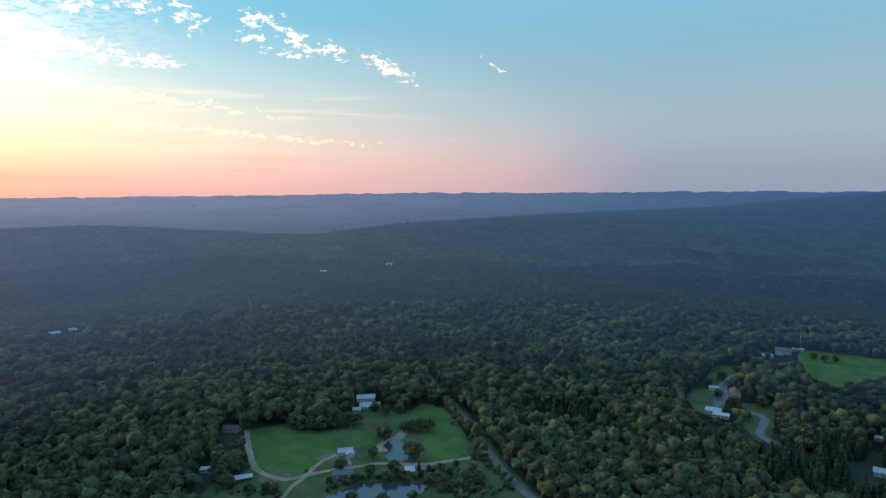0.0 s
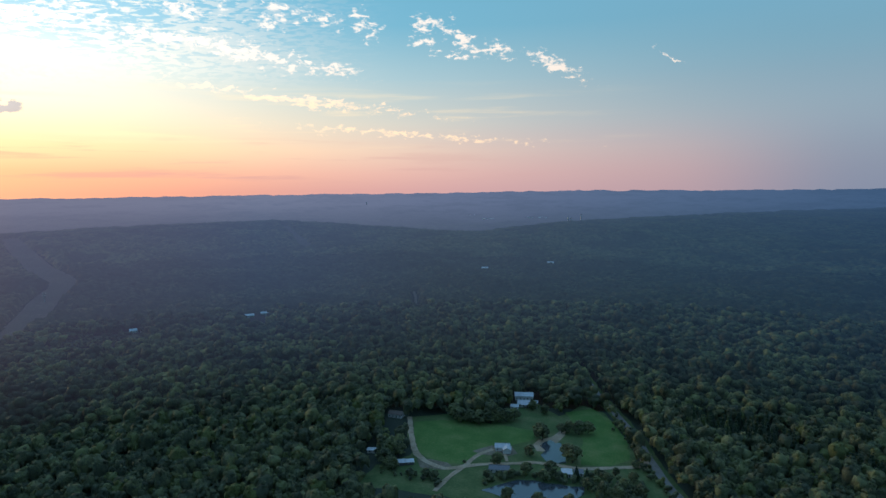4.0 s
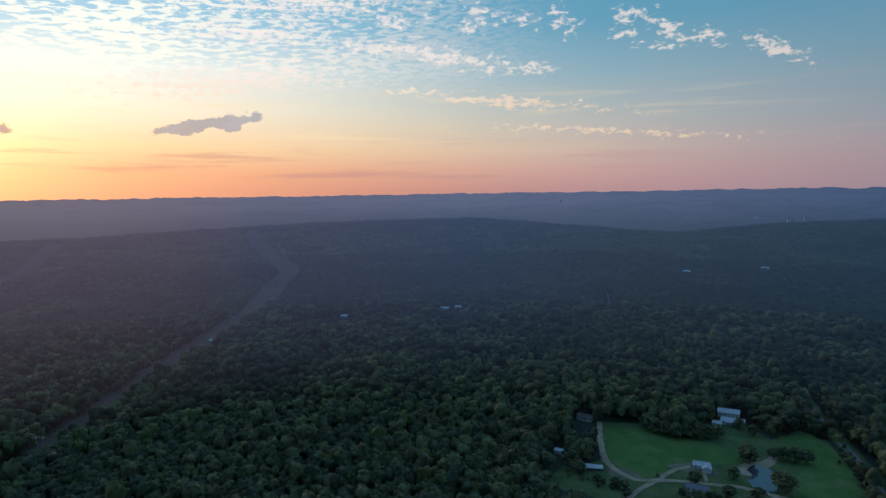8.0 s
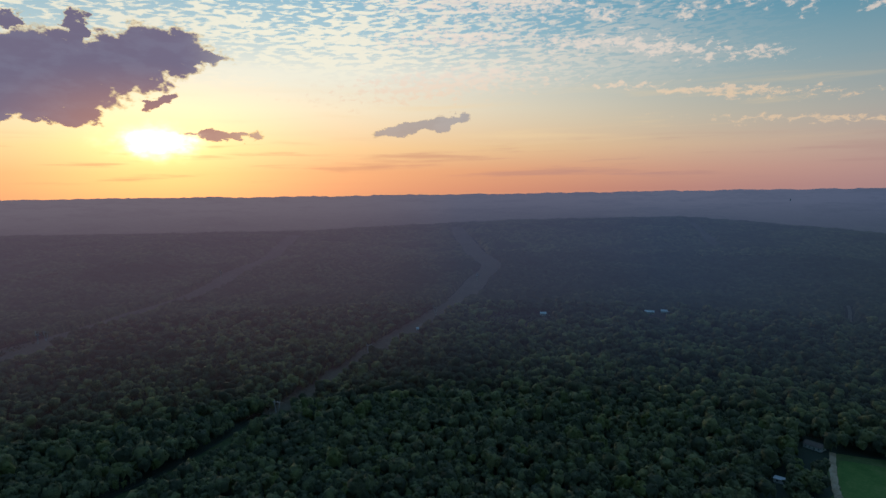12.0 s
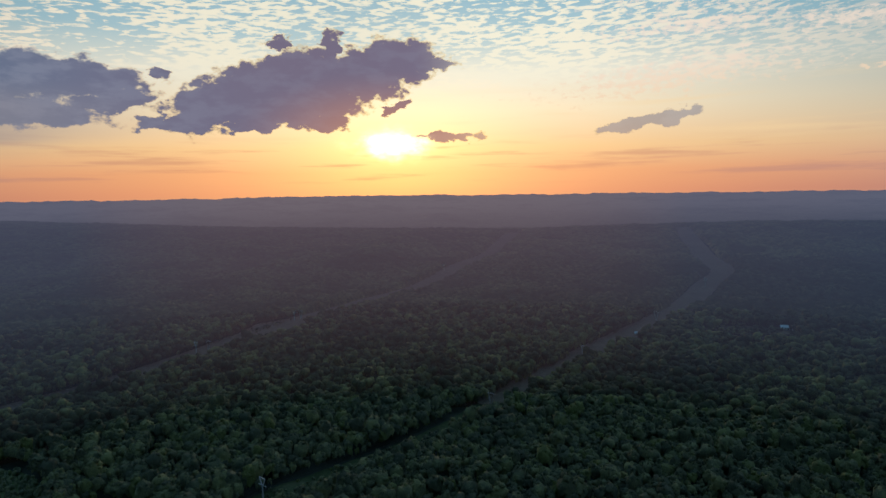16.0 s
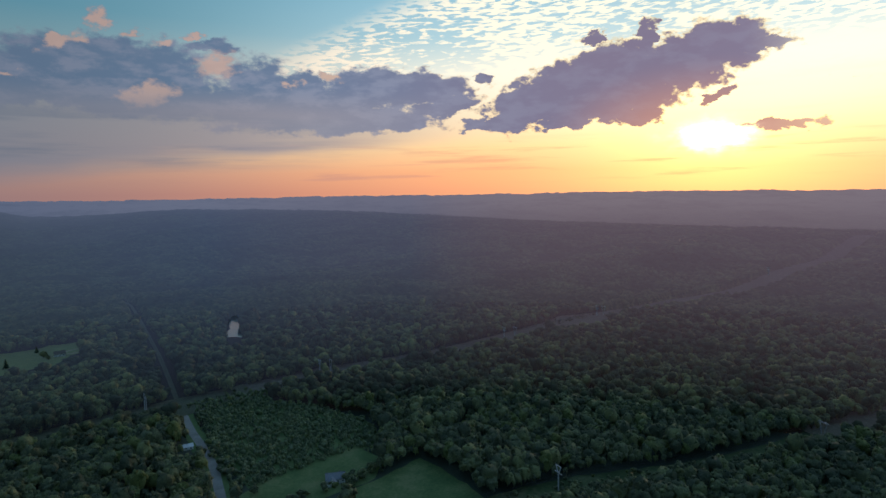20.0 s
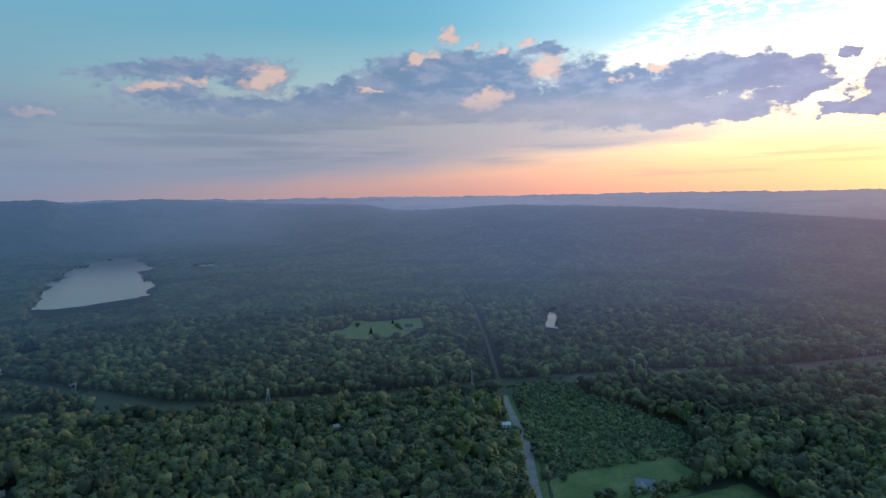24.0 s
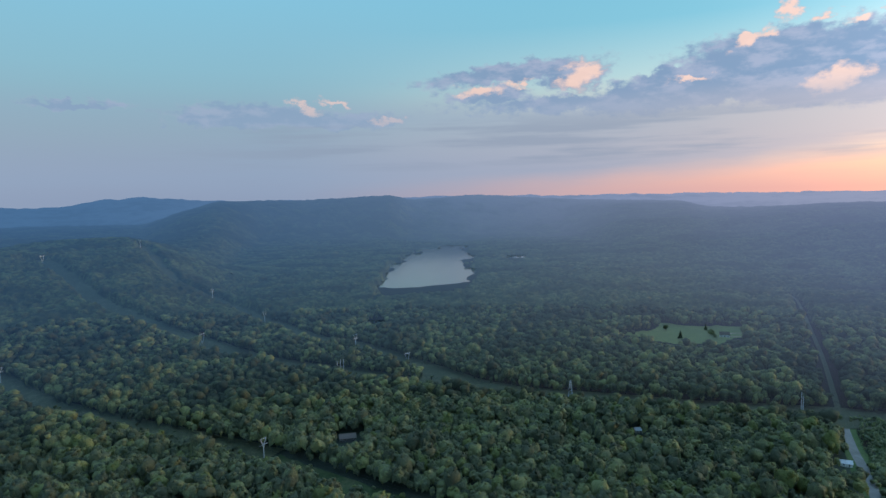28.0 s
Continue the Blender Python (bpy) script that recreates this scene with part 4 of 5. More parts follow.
P = scatter(285, 560, -42, 200, 5.9, 11)
pm = piny(P)
s, t = sizes((~pm).sum(), 3.7, 0.3, 1)
tagged(plant("broadleaf_woods", P[~pm], s, t * 0.98, BROAD, M_LEAF, 2, 3.2), "dense green summer broadleaf woods", "woods", kind="stuff")
s, t = sizes(pm.sum(), 3.2, 0.2, 3)
tagged(plant("pine_woods", P[pm], s, t * 1.25, PINES, M_PINE, 4, 2.0), "dark green pine stand among the broadleaf woods", "woods", kind="stuff")
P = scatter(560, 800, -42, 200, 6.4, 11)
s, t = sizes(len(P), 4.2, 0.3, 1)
tagged(plant("distant_woods", P, s, t * 0.9, BROAD_MID, M_FAR, 2, 3.0), "dense woods with evening haze painted in by distance", "woods", kind="stuff")
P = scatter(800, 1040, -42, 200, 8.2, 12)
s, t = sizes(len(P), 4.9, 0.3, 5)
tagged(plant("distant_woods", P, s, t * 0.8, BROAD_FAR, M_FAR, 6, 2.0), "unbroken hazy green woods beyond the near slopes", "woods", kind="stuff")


def canopy(r0, r1, dr, da, top, rise, label, seed):
    """The closed roof of woods too far off to tell one tree from the next: crowns and hollows side by side."""
    rs = np.random.RandomState(seed)
    R, A = np.meshgrid(np.arange(r0, r1 + dr, dr), np.arange(-42, 200 + da, da), indexing="ij")
    n, m = R.shape
    R = R + rs.uniform(-0.42, 0.42, R.shape) * dr
    A = np.radians(A + rs.uniform(-0.42, 0.42, A.shape) * da)
    x, y = -R * np.sin(A), R * np.cos(A)
    full = wooded(x, y)
    u = rs.uniform(0, 1, R.shape)
    crowns = top + rise * (2 * u ** 0.6 - 1.4) + 2.2 * wob(x, y, 41, 9) + 1.6 * wob(x, y, 15, 5)
    z = height(x, y) + np.where(full, crowns, -1.5)
    i, j = np.meshgrid(np.arange(n - 1), np.arange(m - 1), indexing="ij")
    q = np.stack([i * m + j, (i + 1) * m + j, (i + 1) * m + j + 1, i * m + j + 1], -1).reshape(-1, 4)
    q = q[full.ravel()[q].any(1)]
    v = np.stack([x, y, z], -1).reshape(-1, 3)
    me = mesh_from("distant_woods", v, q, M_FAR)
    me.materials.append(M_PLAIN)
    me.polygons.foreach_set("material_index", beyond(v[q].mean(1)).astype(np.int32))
    # crowns brighter, hollows darker: shade painted into the canopy's colour by height
    me.attributes.new("species_and_shade", "FLOAT", "POINT").data.foreach_set("value", (0.6 * u + 0.4 * rs.uniform(0, 1, R.shape) - 0.2).ravel().astype(np.float32))
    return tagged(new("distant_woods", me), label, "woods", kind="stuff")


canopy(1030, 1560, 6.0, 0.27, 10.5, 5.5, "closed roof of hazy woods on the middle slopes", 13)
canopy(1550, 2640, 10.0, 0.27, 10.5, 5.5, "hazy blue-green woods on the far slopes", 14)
canopy(2620, 4850, 26.0, 0.42, 8.0, 5.0, "woods far out on the plain, faint with painted blue haze", 15)
P = scatter(20, 285, -42, 318, 12.0, 16)
s, t = sizes(len(P), 6.6, 0.2, 9)
tagged(plant("broadleaf_woods", P, s, t * 0.75, BROAD_FAR, M_LEAF, 10), "green woods straight below the viewpoint", "woods", kind="stuff")
P = scatter(285, 1250, 200, 318, 17.0, 15)
s, t = sizes(len(P), 9.0, 0.2, 9)
tagged(plant("broadleaf_woods", P, s, t * 0.6, CLUMPS, M_LEAF, 10), "green woods behind the homestead", "woods", kind="stuff")
rs = np.random.RandomState(21)
P = np.stack([rs.uniform(-585, -345, 9000), rs.uniform(-340, -110, 9000)], -1)
near_scrub = sum(inside(P[:, 0] * k, P[:, 1] * k, SCRUB) for k in (1.0, 1.03, 1.06, 1.085)) > 0
P = P[near_scrub & (off_line(P[:, 0], P[:, 1], ROAD_B) > 7) & ~inside(P[:, 0], P[:, 1], LOW_FIELD) & ~inside(P[:, 0], P[:, 1], LOW_FIELD_B)]
s, t = sizes(len(P), 1.35, 0.4, 9)
tagged(plant("young_trees", P, s, t, BUSHES, M_SCRUB, 22), "rows of young trees and brush in the clearing", "scrub", kind="stuff")


def brush(name, line, half, count, size, label, seed, leaves=None):
    """A strip of bushes along a line."""
    rs = np.random.RandomState(seed)
    pts = resample(line, 5)
    k = rs.randint(0, len(pts), count)
    P = np.array([(pts[i].x, pts[i].y) for i in k]) + rs.normal(0, half, (count, 2))
    s, t = sizes(count, size, 0.3, seed)
    return tagged(plant(name, P, s, t * 0.8, BROAD_MID, leaves or M_LEAF, seed), label, "bushes", kind="stuff")


brush("roadside_bushes", [(9, 545), (16, 505), (24, 475), (30, 445), (36, 425), (44, 402)], 2.0, 60, 1.9, "low bushes and brambles along the country road", 51)
brush("pond_bushes", [(-78, 398), (-62, 413), (-46, 416), (-26, 414), (-8, 410), (-4, 396)], 1.5, 55, 1.7, "leafy bushes on the bank of the dark pond", 52)
brush("meadow_bushes", [(-4, 424), (8, 416), (18, 400), (30, 392), (10, 392), (22, 416)], 5.0, 110, 1.6, "scattered bushes in the wet meadow", 53)
brush("yard_bushes", [(-152, 400), (-138, 396), (-118, 394), (-108, 392)], 3.0, 30, 1.6, "bushes round the barn yard", 54)
brush("field_hedge", [(-366, -160), (-380, -146), (-405, -124), (-430, -112)], 2.5, 45, 2.2, "dark hedge between the two fields", 55)
brush("road_verge_bushes", [(-395, -222), (-420, -243), (-445, -262)], 2.0, 26, 2.4, "bushes and young trees beside the road", 56)
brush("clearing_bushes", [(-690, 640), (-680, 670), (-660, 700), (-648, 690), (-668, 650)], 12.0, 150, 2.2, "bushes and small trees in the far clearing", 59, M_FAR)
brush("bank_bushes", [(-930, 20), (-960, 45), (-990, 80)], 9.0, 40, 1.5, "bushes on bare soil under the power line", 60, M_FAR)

brush("corridor_scrub", [(115, -677), (32, -576), (-56, -472), (-105, -389), (-200, -250), (-330, -80), (-402, 13), (-454, 131), (-515, 220)], 5.0, 520, 1.5, "low scrub grown up under the power line", 57)
brush("corridor_scrub", [(-166, -675), (-209, -611), (-286, -536), (-345, -484), (-437, -401), (-500, -355), (-575, -290)], 6.0, 300, 1.5, "low scrub and brambles in the cleared corridor", 58)

# ---- things: helpers ----


def part(name, bm, mat, parent, label=""):
    me = bpy.data.meshes.new(name)
    bm.to_mesh(me), bm.free()
    me.materials.append(mat)
    ob = new(name, me)
    ob.parent = parent
    return tagged(ob, label)


def thing(name, x, y, z, turn, label, category, group=""):
    ob = new(name)
    ob.matrix_basis = pose(x, y, z, 0, 0, turn)
    return tagged(ob, label, category, group)


def box(bm, x0, x1, y0, y1, z0, z1):
    vs = [bm.verts.new(c) for c in ((x0, y0, z0), (x1, y0, z0), (x1, y1, z0), (x0, y1, z0), (x0, y0, z1), (x1, y0, z1), (x1, y1, z1), (x0, y1, z1))]
    for f in ((3, 2, 1, 0), (4, 5, 6, 7), (0, 1, 5, 4), (1, 2, 6, 5), (2, 3, 7, 6), (3, 0, 4, 7)):
        bm.faces.new([vs[i] for i in f])
    return bm


def boxed(*dims):
    return box(bmesh.new(), *dims)


def beam(bm, a, b, w, w2=None):
    """A square bar from a to b."""
    a, b = Vector(a), Vector(b)
    w2 = w if w2 is None else w2
    t = (b - a).normalized()
    s = t.cross(Vector((0, 0, 1)) if abs(t.z) < 0.95 else Vector((1, 0, 0))).normalized()
    u = t.cross(s)
    ring = lambda p, k: [bm.verts.new(p + (s * i + u * j) * k / 2) for i, j in ((-1, -1), (1, -1), (1, 1), (-1, 1))]
    r0, r1 = ring(a, w), ring(b, w2)
    for k in range(4):
        bm.faces.new((r0[k], r0[(k + 1) % 4], r1[(k + 1) % 4], r1[k]))
    bm.faces.new(r0[::-1]), bm.faces.new(r1)
    return bm


def gable_walls(l, w, h, rise):
    """Walls of a gabled house, its ridge along x."""
    bm = bmesh.new()
    a, b = l / 2, w / 2
    v = [bm.verts.new(c) for c in ((-a, -b, 0), (a, -b, 0), (a, b, 0), (-a, b, 0), (-a, -b, h), (a, -b, h), (a, b, h), (-a, b, h), (-a, 0, h + rise), (a, 0, h + rise))]
    for f in ((0, 1, 5, 4), (2, 3, 7, 6), (1, 2, 6, 9, 5), (3, 0, 4, 8, 7), (3, 2, 1, 0), (4, 5, 9, 8), (6, 7, 8, 9)):
        bm.faces.new([v[i] for i in f])
    return bm


def roof_slab(l, w, h, rise, side, over=0.5, thick=0.16):
    """One slope of a gabled roof with its overhang."""
    bm = bmesh.new()
    a, b = l / 2 + over, w / 2 + over
    drop = rise * over / (w / 2)
    pts = [(-a, 0, h + rise), (a, 0, h + rise), (a, side * b, h - drop), (-a, side * b, h - drop)]
    lo = [bm.verts.new((x, y, z + 0.02)) for x, y, z in pts]
    hi = [bm.verts.new((x, y, z + 0.02 + thick)) for x, y, z in pts]
    order = range(4)
    bm.faces.new(hi if side < 0 else hi[::-1]), bm.faces.new(lo[::-1] if side < 0 else lo)
    for k in order:
        f = (lo[k], lo[(k + 1) % 4], hi[(k + 1) % 4], hi[k])
        bm.faces.new(f if side < 0 else f[::-1])
    bmesh.ops.recalc_face_normals(bm, faces=bm.faces[:])
    return bm


def openings(parent, wall, l, w, h, front=-1, doors=True):
    """Windows with frames on the long sides and the gable ends, and a door."""
    n = max(2, int(l / 3.2))
    for sgn in (-1, 1):
        for k in range(n):
            cx = -l / 2 + l * (k + 0.5) / n
            y0, y1 = sgn * (w / 2 - 0.02), sgn * (w / 2 + 0.05)
            if doors and sgn == front and k == n // 2:
                d = part("door", boxed(cx - 0.5, cx + 0.5, min(y0, y1), max(y0, y1), 0.15, 2.2), M_DARKWALL, wall)
                continue
            fr = part("window", boxed(cx - 0.6, cx + 0.6, min(y0, y1), max(y0, y1), 0.95, 2.15), M_TRIM, wall)
            y2 = sgn * (w / 2 + 0.07)
            part("pane", boxed(cx - 0.5, cx + 0.5, min(y0, y2), max(y0, y2), 1.05, 2.05), M_GLASS, wall)
    for sgn in (-1, 1):
        x0, x1, x2 = sgn * (l / 2 - 0.02), sgn * (l / 2 + 0.05), sgn * (l / 2 + 0.07)
        part("window", boxed(min(x0, x1), max(x0, x1), -0.6, 0.6, 0.95, 2.15), M_TRIM, wall)
        part("pane", boxed(min(x0, x2), max(x0, x2), -0.5, 0.5, 1.05, 2.05), M_GLASS, wall)


def house(name, x, y, turn, l, w, h, rise, roof, wall_mat, label, category="house", chimney=False, wing=None, porch=False, seams=0):
    ob = thing(name, x, y, float(height(x, y)) + 0.1, turn, label, category)
    body = part("wall", gable_walls(l, w, h, rise), wall_mat, ob)
    for side in (-1, 1):
        slab = part("roof", roof_slab(l, w, h, rise, side), roof, ob)
        for k in range(seams):
            sx = -l / 2 + l * (k + 0.5) / seams
            bm = bmesh.new()
            beam(bm, (sx, 0, h + rise + 0.2), (sx, side * (w / 2 + 0.45), h - rise * 0.45 / (w / 2) + 0.2), 0.09)
            part("seam", bm, roof, slab)
    bm = bmesh.new()
    beam(bm, (-l / 2 - 0.5, 0, h + rise + 0.2), (l / 2 + 0.5, 0, h + rise + 0.2), 0.28)
    part("ridge_cap", bm, roof, ob)
    openings(ob, body, l, w, h)
    if chimney:
        part("chimney", boxed(l * 0.2, l * 0.2 + 0.8, 0.4, 1.2, h, h + rise + 1.0), M_BROWNROOF, ob)
    if porch:
        p = part("porch", boxed(-l * 0.3, l * 0.3, -w / 2 - 2.4, -w / 2 - 0.3, h - 0.35, h - 0.2), roof, ob)
        for px in (-l * 0.28, -l * 0.1, l * 0.1, l * 0.28):
            part("post", boxed(px - 0.1, px + 0.1, -w / 2 - 2.3, -w / 2 - 2.1, 0, h - 0.35), M_TRIM, ob)
    if wing:
        cx, wl, ww = wing
        sub = new("wing")
        wm = gable_walls(wl, ww, h, rise * 0.85)
        bmesh.ops.rotate(wm, verts=wm.verts[:], cent=(0, 0, 0), matrix=Matrix.Rotation(radians(90), 3, "Z"))
        bmesh.ops.translate(wm, verts=wm.verts[:], vec=(cx, -w / 2 - wl / 2 + 2.0, 0))
        bpy.data.objects.remove(sub)
        part("wall", wm, wall_mat, ob)
        for side in (-1, 1):
            rm = roof_slab(wl, ww, h, rise * 0.85, side, 0.4)
            bmesh.ops.rotate(rm, verts=rm.verts[:], cent=(0, 0, 0), matrix=Matrix.Rotation(radians(90), 3, "Z"))
            bmesh.ops.translate(rm, verts=rm.verts[:], vec=(cx, -w / 2 - wl / 2 + 2.0, 0.03))
            part("roof", rm, roof, ob)
    return ob


def shed(name, x, y, turn, l, w, h, roof, wall_mat, label, category="shed", slope=0.5):
    """A low building under one gently sloping roof."""
    ob = thing(name, x, y, float(height(x, y)) + 0.1, turn, label, category)
    body = part("wall", boxed(-l / 2, l / 2, -w / 2, w / 2, 0, h), wall_mat, ob)
    bm = boxed(-l / 2 - 0.4, l / 2 + 0.4, -w / 2 - 0.4, w / 2 + 0.4, h, h + 0.18)
    for v in bm.verts:
        v.co.z += slope * (v.co.y / w + 0.5)
    part("roof", bm, roof, ob)
    part("fascia", boxed(-l / 2 - 0.42, l / 2 + 0.42, -w / 2 - 0.46, -w / 2 - 0.405, h - 0.12, h + 0.2), M_TRIM, ob)
    openings(ob, body, l, w, h)
    return ob


# ---- houses of the homestead ----
house("farmhouse", -75, 577, 8, 17, 9, 4.2, 2.2, M_WHITE, M_WALL, "large white-roofed house at the edge of the woods", "house", True, seams=8)
house("farmhouse", -69, 558, 4, 18, 9, 3.4, 2.0, M_WHITE, M_WALL, "white metal-roofed house beside the upper house", "house", seams=8, porch=True)
shed("open_shed", -80, 549, 4, 7, 5, 2.4, M_WHITE, M_WALL, "small white-roofed shed beside the house")
house("farmhouse", -76, 457, 10, 11, 6.5, 3.0, 1.8, M_WHITE, M_WALL, "white metal-roofed farmhouse in the pasture", "house", True, (3.4, 7, 6), seams=6)
house("bungalow", -72, 420, 6, 14, 7, 2.7, 1.6, M_GREYROOF, M_WALL, "low grey-roofed bungalow above the pond", "house")
shed("boat_house", -25, 424, 8, 7, 7, 2.8, M_WHITE, M_WALL, "white flat-roofed building beside the pond", "building")
shed("boat_shed", -17, 427, 8, 6, 5, 2.4, M_GREYROOF, M_WALL, "grey-roofed shed beside the pond building")
house("barn", -145, 413, 22, 8, 5, 2.6, 1.4, M_WHITE, M_DARKWALL, "small white-roofed barn by the woods", "barn")
shed("lean_to", -138, 416, 22, 6, 4, 2.2, M_WHITE, M_DARKWALL, "open lean-to beside the barn")
shed("trailer_home", -171, 428, 4, 9, 3.5, 2.6, M_WHITE, M_WALL, "narrow white trailer home among trees", "trailer")
house("old_house", -179, 505, -6, 13, 8, 3.0, 2.0, M_BROWNROOF, M_WALL, "old brown-roofed house at the end of the dirt track")
# ---- buildings among the trees beyond the road ----
house("villa", 414, 739, -28, 17, 12, 3.6, 3.2, M_GREYROOF, M_WALL, "large grey-roofed house beside the hay meadow", "house", True, (-4, 9, 8))
house("garage", 384, 720, -20, 12, 8, 2.8, 1.8, M_WHITE, M_WALL, "white-roofed garage near the villa", "garage", seams=5)
shed("stable", 437, 748, -28, 13, 4, 2.6, M_WHITE, M_WALL, "long low white stable beside the meadow", "stable")
house("chapel", 283, 586, 70, 13, 9.5, 3.4, 3.0, M_REDROOF, M_WALL, "red-roofed building with a white columned front", "building", porch=False)
shed("carport", 270, 603, -15, 9, 5, 2.5, M_WHITE, M_WALL, "white flat carport beside the red-roofed building", "carport")
shed("hall", 241, 538, -28, 13, 9, 3.2, M_WHITE, M_WALL, "long white flat-roofed hall beside the asphalt yard", "hall")
shed("hall_annex", 243, 527, -28, 13, 6, 2.8, M_WHITE, M_WALL, "lower white annex of the hall", "hall")
house("workshop", 306, 414, -35, 12, 9, 3.2, 1.8, M_WHITE, M_WALL, "white-roofed workshop in the woods", "workshop", seams=6)
shed("storage_shed", 346, 474, -30, 9, 4, 2.6, M_WHITE, M_WALL, "white storage shed hidden in the woods")
# ---- houses to the south and west ----
house("brick_house", -124, -484, 168, 13, 8, 3.0, 2.4, M_BROWNROOF, M_DARKWALL, "dark brown-roofed house deep in the woods")
house("cabin", -346, -391, 150, 6, 5, 2.5, 1.5, M_WHITE, M_WALL, "small pale-roofed cabin hidden by trees", "cabin")
house("roadside_shop", -434, -276, 130, 7, 5, 2.6, 1.4, M_WHITE, M_WALL, "small white building beside the road", "building")
house("field_house", -679, -601, 135, 12, 8, 3.2, 3.0, M_BROWNROOF, M_WALL, "dark-roofed house with a white gable in the field")
house("field_house", -397, -142, 112, 13, 9, 3.0, 2.8, M_GREYROOF, M_WALL, "grey-roofed house in the mown field", "house", True, (-3, 7, 6))
house("woodland_house", -658, 735, 45, 15, 9, 3.0, 2.2, M_WHITE, M_WALL, "pale-roofed house in a clearing in the woods")
house("woodland_cabin", -707, 523, 55, 10, 6, 2.6, 1.6, M_WHITE, M_WALL, "pale-roofed cabin beside the power line", "cabin")
house("woodland_house", -554, 866, 35, 14, 8, 3.0, 2.0, M_WHITE, M_WALL, "white-roofed house far off in the woods")
house("woodland_house", -540, 888, 35, 12, 8, 3.0, 2.0, M_WHITE, M_WALL, "second white-roofed house far off in the woods")
house("woodland_house", -274, 1404, 12, 15, 9, 12.0, 2.0, M_WHITE, M_WALL, "pale house showing above far woods")
house("woodland_house", -130, 1482, 8, 15, 9, 12.0, 2.0, M_WHITE, M_WALL, "pale house showing above the far treetops")
# ---- works on the plain ----
for (x, y, l, turn) in ((-574, 3069, 75, 2), (-341, 3108, 100, 4), (-310, 3080, 40, 4), (-700, 3200, 50, 6)):
    ob = shed("warehouse", x, y, turn, l, 18, 8, M_WHITE, M_WALL, "long pale warehouse on the distant plain", "warehouse", 0.3)
for (x, y, hh) in ((-176, 2898, 30), (-162, 2900, 24), (-120, 2973, 34), (-1441, 3581, 20)):
    ob = thing("silo", x, y, float(height(x, y)), 0, "pale tower of a plant on the distant plain", "tower", "towers on the plain")
    bm = bmesh.new()
    bmesh.ops.create_cone(bm, segments=14, radius1=3.6, radius2=3.3, depth=hh, cap_ends=True, matrix=pose(0, 0, hh / 2))
    part("shaft", bm, M_WHITE, ob)
    bm = bmesh.new()
    bmesh.ops.create_cone(bm, segments=14, radius1=3.5, radius2=0.8, depth=2.0, cap_ends=True, matrix=pose(0, 0, hh + 1.0))
    part("cap", bm, M_GREYROOF, ob)
ob = thing("radio_mast", 445, 757, 0, 0, "slim pale mast beside the meadow stable", "mast")
bm = bmesh.new()
beam(bm, (0, 0, 0), (0, 0, 26), 0.6, 0.35)
part("pole", bm, M_STEEL, ob)
for zz in (14, 20, 25):
    part("crossbar", boxed(-0.7, 0.7, -0.12, 0.12, zz, zz + 0.2), M_STEEL, ob)

# ---- power lines ----


def rods(parent, name, pieces, w, mat=None):
    for a, b in pieces:
        part(name, beam(bmesh.new(), a, b, w), mat or M_STEEL, parent)


def insulators(ob, spots, top, drop):
    for s in spots:
        bm = bmesh.new()
        for k in range(5):
            bmesh.ops.create_cone(bm, segments=8, radius1=0.16, radius2=0.1, depth=drop / 6, cap_ends=True, matrix=pose(s, 0, top - drop * (k + 0.6) / 5))
        part("insulator", bm, M_GLASS, ob)


def y_tower(label):
    """A steel pole that opens into a closed fork, with a cross arm."""
    ob = thing("power_pylon", 0, 0, 0, 0, label, "pylon", "pylons of the power line")
    part("mast", beam(bmesh.new(), (0, 0, 0), (0, 0, 12.5), 0.95, 0.7), M_STEEL, ob)
    rods(ob, "fork_arm", [((0, 0, 12.2), (-3.1, 0, 20)), ((0, 0, 12.2), (3.1, 0, 20))], 0.5)
    rods(ob, "top_beam", [((-3.6, 0, 20), (3.6, 0, 20))], 0.5)
    rods(ob, "cross_arm", [((-4.6, 0, 14.6), (4.6, 0, 14.6))], 0.42)
    rods(ob, "brace", [((-1.2, 0, 14.6), (1.6, 0, 17.0)), ((1.2, 0, 14.6), (-1.6, 0, 17.0))], 0.2)
    insulators(ob, (-4.4, 0, 4.4), 14.5, 1.4)
    part("footing", boxed(-1.1, 1.1, -1.1, 1.1, -0.3, 0.3), M_ROAD, ob, "grey concrete footing")
    return ob


